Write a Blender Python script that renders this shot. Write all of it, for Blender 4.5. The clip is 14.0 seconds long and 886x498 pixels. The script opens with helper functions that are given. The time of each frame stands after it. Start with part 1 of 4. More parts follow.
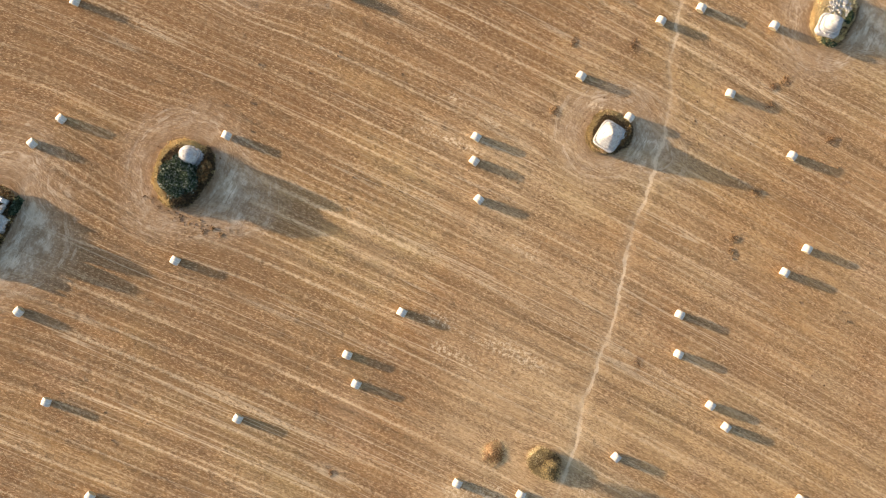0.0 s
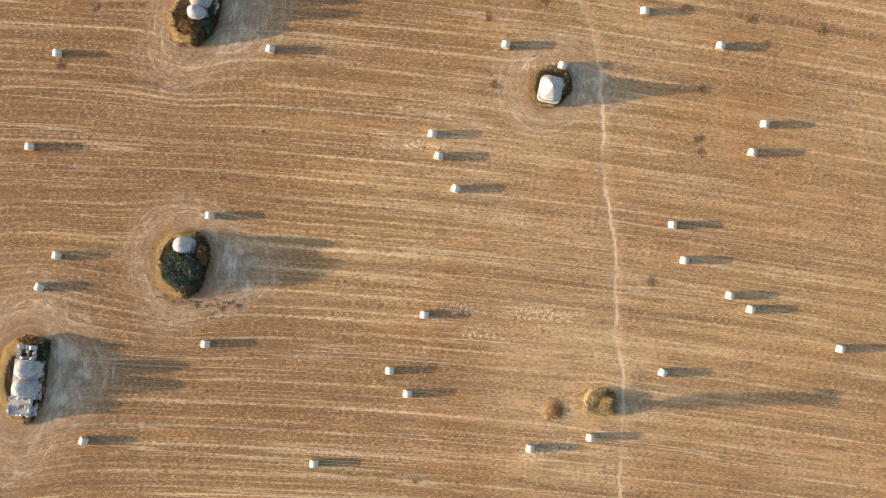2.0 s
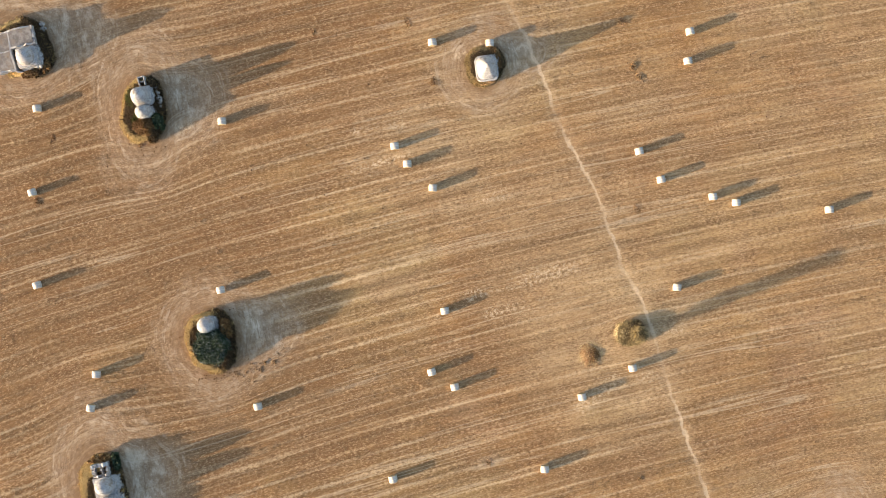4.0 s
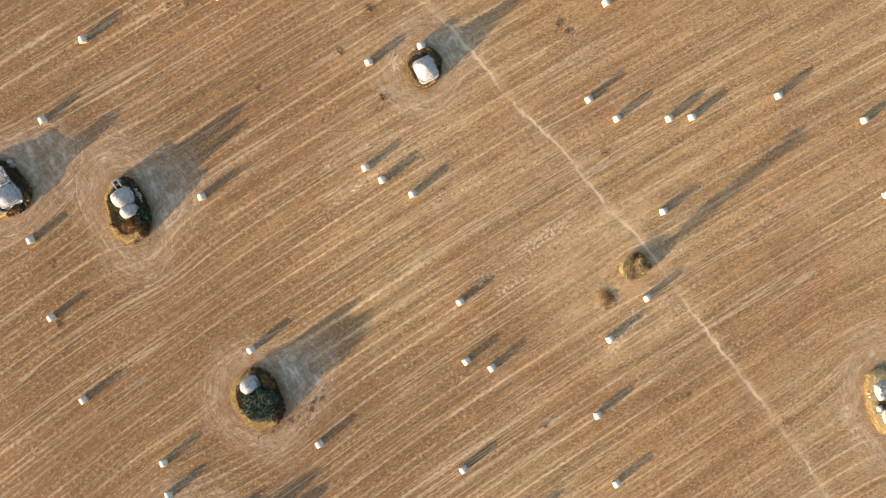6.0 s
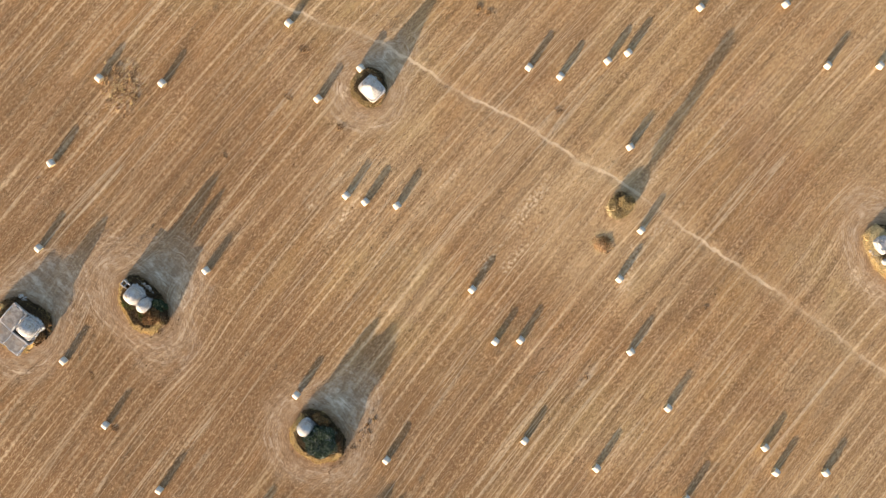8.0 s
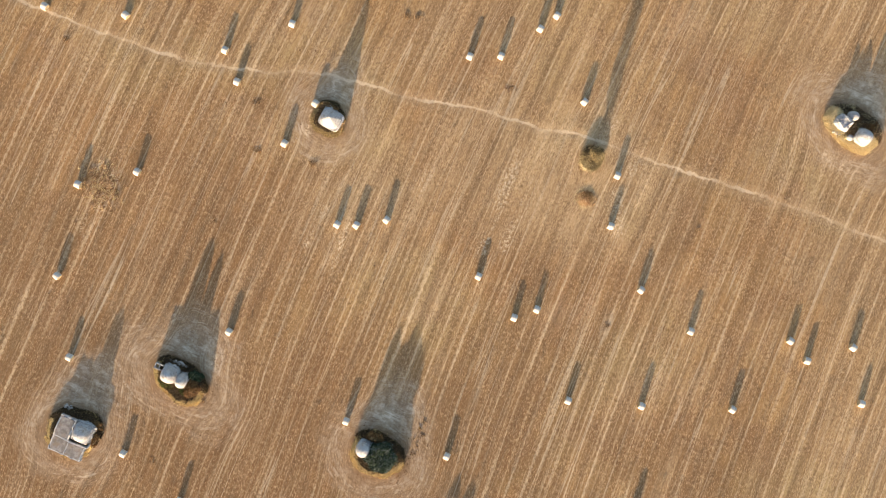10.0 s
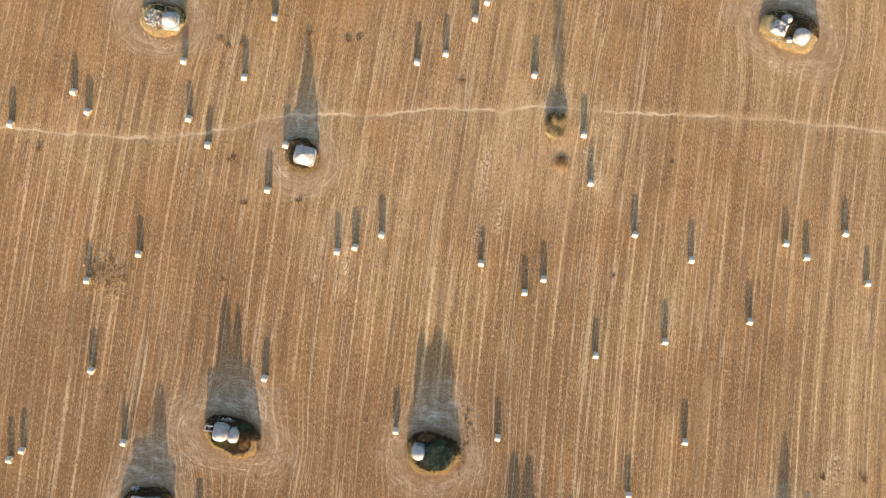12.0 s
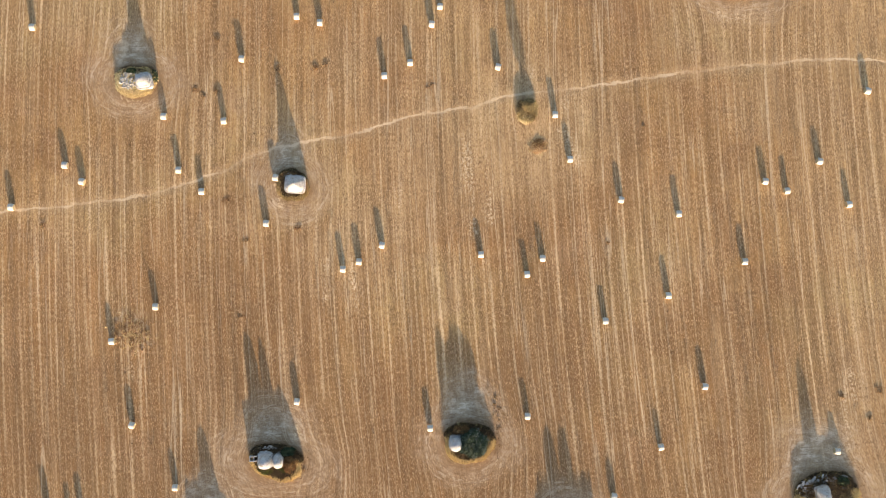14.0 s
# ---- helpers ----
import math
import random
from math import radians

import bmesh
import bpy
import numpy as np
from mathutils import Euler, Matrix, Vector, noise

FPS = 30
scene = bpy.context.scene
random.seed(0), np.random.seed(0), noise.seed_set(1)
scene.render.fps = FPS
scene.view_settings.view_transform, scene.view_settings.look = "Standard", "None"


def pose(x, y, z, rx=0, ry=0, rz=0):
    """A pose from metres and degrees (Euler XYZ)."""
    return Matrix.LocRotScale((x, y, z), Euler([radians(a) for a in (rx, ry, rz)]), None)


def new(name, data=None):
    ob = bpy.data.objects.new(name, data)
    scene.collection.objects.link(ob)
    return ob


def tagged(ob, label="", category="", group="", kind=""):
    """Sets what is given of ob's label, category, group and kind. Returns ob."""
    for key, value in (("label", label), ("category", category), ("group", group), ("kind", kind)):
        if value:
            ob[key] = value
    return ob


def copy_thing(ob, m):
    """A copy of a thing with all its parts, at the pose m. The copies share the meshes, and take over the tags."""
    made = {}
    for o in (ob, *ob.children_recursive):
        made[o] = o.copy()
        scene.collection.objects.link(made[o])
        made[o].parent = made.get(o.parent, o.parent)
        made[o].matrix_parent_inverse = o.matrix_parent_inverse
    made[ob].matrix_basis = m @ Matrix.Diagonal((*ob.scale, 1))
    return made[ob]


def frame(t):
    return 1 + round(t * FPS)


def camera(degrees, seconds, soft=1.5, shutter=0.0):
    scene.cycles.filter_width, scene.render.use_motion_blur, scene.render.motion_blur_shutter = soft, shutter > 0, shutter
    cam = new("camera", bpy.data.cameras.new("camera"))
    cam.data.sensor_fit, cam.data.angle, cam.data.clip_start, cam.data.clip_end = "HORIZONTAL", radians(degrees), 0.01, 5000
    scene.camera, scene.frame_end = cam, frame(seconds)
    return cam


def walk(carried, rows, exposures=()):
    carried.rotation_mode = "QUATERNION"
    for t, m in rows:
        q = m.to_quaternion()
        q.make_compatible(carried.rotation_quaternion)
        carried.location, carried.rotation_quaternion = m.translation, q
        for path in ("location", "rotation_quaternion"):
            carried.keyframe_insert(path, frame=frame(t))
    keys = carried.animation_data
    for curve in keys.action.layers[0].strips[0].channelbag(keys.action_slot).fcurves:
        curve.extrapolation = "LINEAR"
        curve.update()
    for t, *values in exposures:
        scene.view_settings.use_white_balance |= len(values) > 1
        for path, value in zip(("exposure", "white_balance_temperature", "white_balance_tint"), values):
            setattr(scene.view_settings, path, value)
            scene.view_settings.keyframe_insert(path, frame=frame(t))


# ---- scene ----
# The camera hangs over a stubble field, looks straight down, climbs and turns.
PATH = [
    (0, 1.019, -1.780, 116.482, 0.920, -0.834, 118.953),
    (1.5, 0.695, -1.739, 121.052, 0.733, -0.610, 103.623),
    (3, 0.455, -1.565, 125.665, 0.555, -0.431, 88.525),
    (5.5, 0.224, -1.176, 133.460, 0.277, -0.233, 65.389),
    (6.5, 0.228, -0.895, 136.548, 0.173, -0.189, 56.327),
    (7.5, 0.244, -0.755, 139.628, 0.072, -0.165, 47.312),
    (8, 0.235, -0.692, 141.225, 0.024, -0.160, 42.760),
    (10.5, 0.334, -0.265, 148.905, -0.205, -0.212, 22.150),
    (11, 0.324, -0.208, 150.477, -0.248, -0.237, 18.119),
    (12, 0.300, -0.024, 153.551, -0.331, -0.303, 10.706),
    (12.5, 0.237, 0.096, 155.069, -0.371, -0.343, 8.042),
    (13, 0.151, 0.184, 156.604, -0.410, -0.388, 5.352),
    (14, -0.000, 0.410, 159.723, -0.485, -0.494, 0.000),
]
cam = camera(50.0, 14.0, soft=0.75)
walk(cam, [(t, pose(x, y, z, rx, ry, rz)) for t, x, y, z, rx, ry, rz in PATH])

# ---- light: a low, warm evening sun and a clear sky ----
SUN_ELEVATION = 10.0
SHADOW_HEADING = 99.5          # degrees from the x axis, the way the shadows fall
world = bpy.data.worlds.new("sky")
scene.world = world
world.use_nodes = True
wn = world.node_tree.nodes
sky = wn.new("ShaderNodeTexSky")
sky.sky_type, sky.sun_disc = "NISHITA", False
sky.air_density, sky.dust_density, sky.ozone_density = 0.95, 1.9, 0.8
sky.sun_elevation = radians(SUN_ELEVATION)
sky.sun_rotation = radians(90.0 - (SHADOW_HEADING + 180.0))
wn["Background"].inputs["Strength"].default_value = 0.15
world.node_tree.links.new(sky.outputs["Color"], wn["Background"].inputs["Color"])
sun_data = bpy.data.lights.new("sun", "SUN")
sun_data.energy, sun_data.angle, sun_data.color = 4.6, radians(0.6), (1.0, 0.78, 0.53)
sun = new("sun", sun_data)
_h, _e = radians(SHADOW_HEADING), radians(SUN_ELEVATION)
_ray = Vector((math.cos(_h) * math.cos(_e), math.sin(_h) * math.cos(_e), -math.sin(_e)))
sun.matrix_world = Matrix.Translation((0, 0, 60)) @ _ray.to_track_quat("-Z", "Y").to_matrix().to_4x4()
scene.view_settings.exposure = 1.42


# ---- material helpers ----
class Nodes:
    """Short hand for a node tree."""

    def __init__(self, name):
        self.mat = bpy.data.materials.new(name)
        self.mat.use_nodes = True
        self.t = self.mat.node_tree
        self.bsdf = self.t.nodes["Principled BSDF"]
        self.out = self.t.nodes["Material Output"]

    def link(self, a, b):
        self.t.links.new(a, b)

    def put(self, socket, value):
        if isinstance(value, (int, float)):
            socket.default_value = value
        elif isinstance(value, tuple):
            socket.default_value = value if len(value) == 4 or len(socket.default_value) == 3 else (*value, 1)
        else:
            self.link(value, socket)

    def coords(self, scale=(1, 1, 1), kind="Object"):
        tc = self.t.nodes.new("ShaderNodeTexCoord")
        mp = self.t.nodes.new("ShaderNodeMapping")
        mp.inputs["Scale"].default_value = scale
        self.link(tc.outputs[kind], mp.inputs["Vector"])
        return mp.outputs["Vector"]

    def noise(self, vector, scale, detail=4.0, rough=0.6, distort=0.0):
        n = self.t.nodes.new("ShaderNodeTexNoise")
        self.link(vector, n.inputs["Vector"])
        n.inputs["Scale"].default_value, n.inputs["Detail"].default_value = scale, detail
        n.inputs["Roughness"].default_value, n.inputs["Distortion"].default_value = rough, distort
        return n.outputs["Fac"]

    def ramp(self, value, lo, hi, a=0.0, b=1.0):
        n = self.t.nodes.new("ShaderNodeMapRange")
        n.interpolation_type = "SMOOTHSTEP"
        self.put(n.inputs["Value"], value)
        for key, v in (("From Min", lo), ("From Max", hi), ("To Min", a), ("To Max", b)):
            n.inputs[key].default_value = v
        return n.outputs["Result"]

    def math(self, op, a, b=0.0, clamp=False):
        n = self.t.nodes.new("ShaderNodeMath")
        n.operation, n.use_clamp = op, clamp
        self.put(n.inputs[0], a)
        self.put(n.inputs[1], b)
        return n.outputs[0]

    def mix(self, fac, a, b, mode="MIX"):
        n = self.t.nodes.new("ShaderNodeMix")
        n.data_type, n.blend_type = "RGBA", mode
        self.put(n.inputs["Factor"], fac)
        self.put(n.inputs["A"], a)
        self.put(n.inputs["B"], b)
        return n.outputs["Result"]

    def attribute(self, name):
        n = self.t.nodes.new("ShaderNodeAttribute")
        n.attribute_name = name
        return n.outputs["Fac"]

    def vector(self, x, y, z=0.0):
        n = self.t.nodes.new("ShaderNodeCombineXYZ")
        for s, v in zip(n.inputs, (x, y, z)):
            self.put(s, v)
        return n.outputs[0]

    def bump(self, height, strength, distance):
        n = self.t.nodes.new("ShaderNodeBump")
        n.inputs["Strength"].default_value, n.inputs["Distance"].default_value = strength, distance
        self.link(height, n.inputs["Height"])
        self.link(n.outputs["Normal"], self.bsdf.inputs["Normal"])

    def finish(self, colour, rough=0.9, spec=0.2):
        self.put(self.bsdf.inputs["Base Color"], colour)
        self.put(self.bsdf.inputs["Roughness"], rough)
        self.bsdf.inputs["Specular IOR Level"].default_value = spec
        return self.mat


def field_material():
    n = Nodes("stubble_field")
    pos = n.coords()
    u, v = n.attribute("row_across"), n.attribute("row_along")
    d_path, d_mound, d_chaff = n.attribute("path_distance"), n.attribute("mound_distance"), n.attribute("chaff")
    lee_dust = n.attribute("lee_dust")

    def rows(across, along, seed, detail=2):
        return n.noise(n.vector(n.math("MULTIPLY", u, across), n.math("MULTIPLY", v, along), seed), 1.0, detail, 0.6)

    # broad soil and straw patches
    big = n.noise(pos, 0.030, 3, 0.55)
    mid = n.noise(pos, 0.11, 4, 0.6, 0.4)
    broken = n.noise(pos, 0.35, 3, 0.6)
    col = n.mix(n.ramp(big, 0.40, 0.62), (0.360, 0.190, 0.082), (0.425, 0.249, 0.104))
    col = n.mix(n.ramp(mid, 0.46, 0.62, 0, 0.75), col, (0.275, 0.146, 0.072))
    col = n.mix(n.ramp(n.noise(pos, 0.045, 4, 0.6), 0.50, 0.68, 0, 0.7), col, (0.350, 0.249, 0.106))
    col = n.mix(n.ramp(n.noise(pos, 0.07, 4, 0.6, 0.5), 0.54, 0.70, 0, 0.55), col, (0.42, 0.255, 0.158))
    # darker red south, paler gold north: stubble's lit and shaded sides as colour
    north_lit = n.math("ADD", n.math("DIVIDE", v, 60.0), n.ramp(n.noise(pos, 0.04, 3, 0.6), 0.3, 0.7, -0.7, 0.7))
    north_lit = n.math("ADD", north_lit, n.ramp(u, 48.0, 72.0, 0.0, 1.3))
    col = n.mix(n.ramp(north_lit, -1.1, 0.5, 0.85, 0.0), col, (0.205, 0.105, 0.047))
    col = n.mix(n.ramp(north_lit, -0.1, 1.1, 0.0, 0.45), col, (0.485, 0.345, 0.188))
    tone = n.math("ADD", n.attribute("soil_tone"), n.math("MULTIPLY", n.ramp(n.noise(pos, 0.15, 4, 0.6), 0.3, 0.7, -0.3, 0.3), n.attribute("soil_tone")))
    col = n.mix(n.ramp(tone, 0.0, 1.2, 0.0, 0.75), col, (0.20, 0.108, 0.052))
    col = n.mix(n.ramp(tone, -1.0, 0.0, 0.55, 0.0), col, (0.58, 0.41, 0.23))
    # rows left by the harvester: brown bands, pale straw bands, thin wandering lines
    dark = (0.200, 0.114, 0.055)
    pale = (0.65, 0.485, 0.305)
    swath = rows(0.22, 0.020, 5.0, 3)
    band = rows(0.45, 0.022, 0.0, 3)
    fine = rows(1.8, 0.20, 3.0, 3)
    thin = rows(3.6, 0.30, 9.0, 3)
    col = n.mix(n.ramp(swath, 0.36, 0.60, 0.45, 0.0), col, (0.250, 0.142, 0.070))
    col = n.mix(n.ramp(band, 0.34, 0.54, 0.50, 0.0), col, dark)
    col = n.mix(n.ramp(band, 0.54, 0.74, 0.0, 0.20), col, pale)
    col = n.mix(n.ramp(fine, 0.36, 0.54, 0.46, 0.0), col, dark)
    col = n.mix(n.math("MULTIPLY", n.ramp(thin, 0.53, 0.72, 0.0, 0.26), n.ramp(broken, 0.35, 0.6, 0.35, 1.0)), col, pale)
    ragged_edge = n.ramp(n.noise(pos, 1.7, 4, 0.75), 0.25, 0.75, -0.14, 0.14)

    region = n.ramp(n.noise(pos, 0.04, 3, 0.6), 0.38, 0.60, 0.55, 1.0)

    def comb(period, shift, seed, half, strength, colour, drift=0.45, lo=0.40, hi=0.62):
        """Evenly spaced lines along the rows; each one fades in and out on its way."""
        x = n.math("DIVIDE", n.math("ADD", n.math("ADD", u, shift), n.ramp(rows(0.24, 0.007, seed, 2), 0.25, 0.75, -drift, drift)), period)
        d = n.math("MULTIPLY", n.math("ABSOLUTE", n.math("SUBTRACT", n.math("FRACT", x), 0.5)), period)
        line = n.math("MULTIPLY", n.math("FLOOR", x), 7.31)
        fade = n.ramp(n.noise(n.vector(line, n.math("MULTIPLY", v, 0.035), seed + 2.0), 1.0, 3, 0.6), lo, hi, 0.0, 1.0)
        fade = n.math("MULTIPLY", fade, region)
        return n.mix(n.math("MULTIPLY", n.ramp(n.math("ADD", d, ragged_edge), 0.0, half, strength, 0.0), fade), col, colour)

    col = comb(2.9, 0.0, 31.0, 0.95, 0.52, (0.195, 0.112, 0.055), 0.6, 0.36, 0.60)
    col = comb(2.9, 1.35, 37.0, 0.27, 0.74, (0.70, 0.52, 0.325), 0.45, 0.39, 0.60)
    col = comb(2.9, 2.30, 43.0, 0.23, 0.52, (0.68, 0.50, 0.305), 0.45, 0.42, 0.62)
    col = comb(0.97, 0.4, 61.0, 0.18, 0.42, (0.66, 0.475, 0.28), 0.3, 0.40, 0.60)
    wander = n.math("ABSOLUTE", n.math("SUBTRACT", rows(0.38, 0.007, 71.0, 2), 0.5))
    col = n.mix(n.math("MULTIPLY", n.ramp(wander, 0.002, 0.011, 0.45, 0.0), n.ramp(rows(0.35, 0.03, 74.0, 3), 0.42, 0.58)), col, (0.66, 0.52, 0.355))
    # stubble and clods
    grain = n.noise(n.vector(n.math("MULTIPLY", u, 5.4), n.math("MULTIPLY", v, 2.1)), 1.0, 3.0, 0.75)
    clod = n.noise(n.vector(n.math("MULTIPLY", u, 2.1), n.math("MULTIPLY", v, 1.5), 6.0), 1.0, 3, 0.6)
    where = n.ramp(n.noise(pos, 0.22, 4, 0.65), 0.32, 0.62, 0.40, 1.0)
    col = n.mix(n.math("MULTIPLY", n.ramp(grain, 0.37, 0.50, 0.60, 0.0), where), col, (0.155, 0.080, 0.038))
    col = n.mix(n.math("MULTIPLY", n.ramp(grain, 0.51, 0.66, 0.0, 0.60), where), col, (0.66, 0.445, 0.255))
    col = n.mix(n.ramp(clod, 0.36, 0.52, 0.22, 0.0), col, (0.140, 0.079, 0.038))
    col = n.mix(n.ramp(clod, 0.52, 0.68, 0.0, 0.12), col, (0.640, 0.454, 0.253))
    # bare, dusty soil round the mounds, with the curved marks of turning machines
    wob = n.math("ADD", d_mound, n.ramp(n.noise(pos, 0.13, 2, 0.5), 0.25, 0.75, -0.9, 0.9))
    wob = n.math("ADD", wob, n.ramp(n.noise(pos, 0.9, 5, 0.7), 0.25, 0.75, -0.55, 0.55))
    dusty = n.math("MULTIPLY", n.ramp(wob, 1.0, 6.0, 0.85, 0.0), n.ramp(n.noise(pos, 0.33, 5, 0.7), 0.36, 0.60, 0.55, 1.0))
    bent = n.math("ADD", n.math("MULTIPLY", d_mound, 1.9), n.math("MULTIPLY", n.noise(pos, 0.13, 3), 4.0))
    slow = n.math("MULTIPLY", n.noise(pos, 0.10, 2), 7.0)
    arcs = n.noise(n.vector(bent, slow, 4.0), 1.0, 4, 0.7)
    wisps = n.noise(n.vector(n.math("MULTIPLY", bent, 0.85), slow, 8.0), 1.0, 3, 0.65)
    dust_col = n.mix(n.ramp(arcs, 0.34, 0.64), (0.265, 0.168, 0.098), (0.44, 0.308, 0.198))
    dust_col = n.mix(n.ramp(n.noise(pos, 0.8, 5, 0.75), 0.40, 0.56, 0.4, 0.0), dust_col, (0.27, 0.165, 0.092))
    dust_col = n.mix(n.ramp(grain, 0.36, 0.50, 0.40, 0.0), dust_col, (0.20, 0.13, 0.08))
    dust_col = n.mix(n.ramp(grain, 0.54, 0.70, 0.0, 0.40), dust_col, (0.62, 0.47, 0.33))
    smear = n.ramp(n.noise(n.vector(n.math("MULTIPLY", u, 0.55), n.math("MULTIPLY", v, 0.9), 3.0), 1.0, 5, 0.7), 0.46, 0.58, 0.0, 0.95)
    dust_col = n.mix(n.math("MULTIPLY", lee_dust, 0.75), dust_col, (0.46, 0.358, 0.260))
    dust_col = n.mix(n.math("MULTIPLY", smear, n.math("ADD", n.math("MULTIPLY", lee_dust, 0.75), 0.20)), dust_col, (0.74, 0.62, 0.48))
    scrape = n.noise(n.vector(n.math("MULTIPLY", u, 0.35), n.math("MULTIPLY", v, 2.6), 13.0), 1.0, 4, 0.7)
    dust_col = n.mix(n.math("MULTIPLY", n.ramp(scrape, 0.36, 0.46, 0.7, 0.0), lee_dust), dust_col, (0.20, 0.145, 0.10))
    # brown turned soil at the foot, darkened further to paint in the bank's shade
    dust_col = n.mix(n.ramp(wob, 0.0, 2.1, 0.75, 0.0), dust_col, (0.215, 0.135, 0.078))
    ridge = n.math("SINE", n.math("ADD", n.math("MULTIPLY", d_mound, 15.0), n.math("MULTIPLY", n.noise(pos, 0.5, 3), 14.0)))
    dust_col = n.mix(n.math("MULTIPLY", n.ramp(ridge, 0.1, 1.0, 0.0, 0.35), n.ramp(broken, 0.4, 0.6)), dust_col, (0.17, 0.105, 0.06))
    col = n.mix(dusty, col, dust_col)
    veil = n.math("MULTIPLY", n.ramp(wisps, 0.50, 0.66, 0.0, 0.60), n.math("MULTIPLY", n.ramp(wob, 1.4, 2.4), n.ramp(wob, 2.8, 4.8, 1.0, 0.0)))
    col = n.mix(n.math("MULTIPLY", veil, n.ramp(n.noise(pos, 0.5, 4, 0.7), 0.36, 0.58, 0.25, 1.0)), col, (0.64, 0.505, 0.365))
    fleck = n.ramp(n.noise(pos, 2.2, 4, 0.75), 0.47, 0.60)
    streak = n.ramp(rows(1.4, 0.12, 51.0, 4), 0.42, 0.60)
    col = n.mix(n.math("MULTIPLY", n.math("MULTIPLY", d_chaff, fleck), n.math("MULTIPLY", streak, 0.80)), col, (0.70, 0.54, 0.36))
    # the foot path: a worn pale line with scuffed margins
    off = n.math("ABSOLUTE", n.math("ADD", d_path, n.ramp(n.noise(pos, 0.35, 2, 0.5), 0.25, 0.75, -0.25, 0.25)))
    edge = n.math("ADD", off, n.ramp(n.noise(pos, 1.5, 4, 0.7), 0.25, 0.75, -0.16, 0.16))
    worn = n.ramp(n.noise(pos, 0.12, 3, 0.6), 0.36, 0.60, 0.12, 0.62)
    col = n.mix(n.ramp(edge, 0.2, 1.6, 0.16, 0.0), col, (0.54, 0.39, 0.25))
    col = n.mix(n.math("MULTIPLY", n.ramp(edge, 0.08, 0.32, 1.0, 0.0), worn), col, (0.70, 0.54, 0.37))
    h = n.math("ADD", n.math("MULTIPLY", grain, 0.8), n.math("ADD", n.math("MULTIPLY", fine, 0.8), n.math("MULTIPLY", clod, 0.5)))
    n.bump(h, 0.48, 0.12)
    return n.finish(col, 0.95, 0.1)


def simple(name, a, b, scale, rough=0.9, c=None, c_scale=1.0, bump=0.3, dist=0.05, spec=0.2, lo=0.38, hi=0.62):
    n = Nodes(name)
    pos = n.coords()
    f = n.noise(pos, scale, 5, 0.65)
    col = n.mix(n.ramp(f, lo, hi), a, b)
    if c:
        col = n.mix(n.ramp(n.noise(pos, c_scale, 4, 0.6), 0.50, 0.68, 0, 0.85), col, c)
    n.bump(n.noise(pos, scale * 2.2, 4, 0.7), bump, dist)
    return n.finish(col, rough, spec)


def leafy(name, a, b, c, rough=0.75):
    n = Nodes(name)
    g = n.t.nodes.new("ShaderNodeNewGeometry")
    r = g.outputs["Random Per Island"]
    col = n.mix(n.ramp(r, 0.0, 0.6), a, b)
    col = n.mix(n.ramp(r, 0.72, 0.95), col, c)
    return n.finish(col, rough, 0.15)


def plaster_material():
    n = Nodes("whitewashed_plaster")
    pos = n.coords()
    f = n.noise(pos, 2.2, 6, 0.75)
    col = n.mix(n.ramp(f, 0.36, 0.62), (0.37, 0.36, 0.362), (0.50, 0.488, 0.492))
    col = n.mix(n.ramp(n.noise(pos, 0.9, 5, 0.7, 0.6), 0.48, 0.68, 0, 0.6), col, (0.30, 0.283, 0.282))
    col = n.mix(n.ramp(n.noise(pos, 5.0, 5, 0.8), 0.50, 0.61, 0, 0.75), col, (0.20, 0.185, 0.18))
    col = n.mix(n.ramp(n.noise(pos, 3.1, 5, 0.8, 0.5), 0.57, 0.66, 0, 0.8), col, (0.56, 0.55, 0.55))
    col = n.mix(n.ramp(n.noise(pos, 1.3, 4, 0.7, 0.3), 0.55, 0.68, 0, 0.7), col, (0.235, 0.175, 0.125))
    n.bump(n.noise(pos, 4.0, 6, 0.8), 0.8, 0.12)
    return n.finish(col, 0.95, 0.1)


FIELD = field_material()
PLASTER = plaster_material()
GREY_ROOF = simple("weathered_roof_screed", (0.27, 0.25, 0.245), (0.39, 0.368, 0.365), 1.8, c=(0.19, 0.165, 0.15), c_scale=0.9)
COURT_FLOOR = simple("dirty_court_floor", (0.17, 0.150, 0.138), (0.28, 0.256, 0.243), 1.7, c=(0.22, 0.165, 0.12), c_scale=0.8)
RUBBLE = simple("broken_whitewashed_stone", (0.30, 0.27, 0.245), (0.56, 0.53, 0.50), 3.0, c=(0.22, 0.17, 0.12), c_scale=2.0)
EARTH = simple("dry_mound_earth", (0.42, 0.275, 0.105), (0.60, 0.42, 0.175), 3.0, c=(0.28, 0.165, 0.07), c_scale=0.9, bump=0.5, dist=0.12)
DRY_GRASS = leafy("dry_golden_grass", (0.48, 0.34, 0.14), (0.66, 0.50, 0.235), (0.36, 0.23, 0.09))
PALE_GRASS = leafy("bleached_straw_grass", (0.50, 0.36, 0.16), (0.68, 0.51, 0.26), (0.36, 0.24, 0.11))
STUBBLE = leafy("dry_straw_stubble", (0.23, 0.148, 0.077), (0.32, 0.212, 0.11), (0.17, 0.108, 0.056))
GREEN_LEAF = leafy("dark_green_leaves", (0.013, 0.024, 0.013), (0.032, 0.050, 0.024), (0.10, 0.125, 0.085))
FRESH_LEAF = leafy("yellow_green_leaves", (0.065, 0.085, 0.02), (0.12, 0.13, 0.03), (0.22, 0.18, 0.06))
BROWN_LEAF = leafy("rusty_brown_leaves", (0.12, 0.058, 0.024), (0.24, 0.125, 0.048), (0.36, 0.22, 0.095))
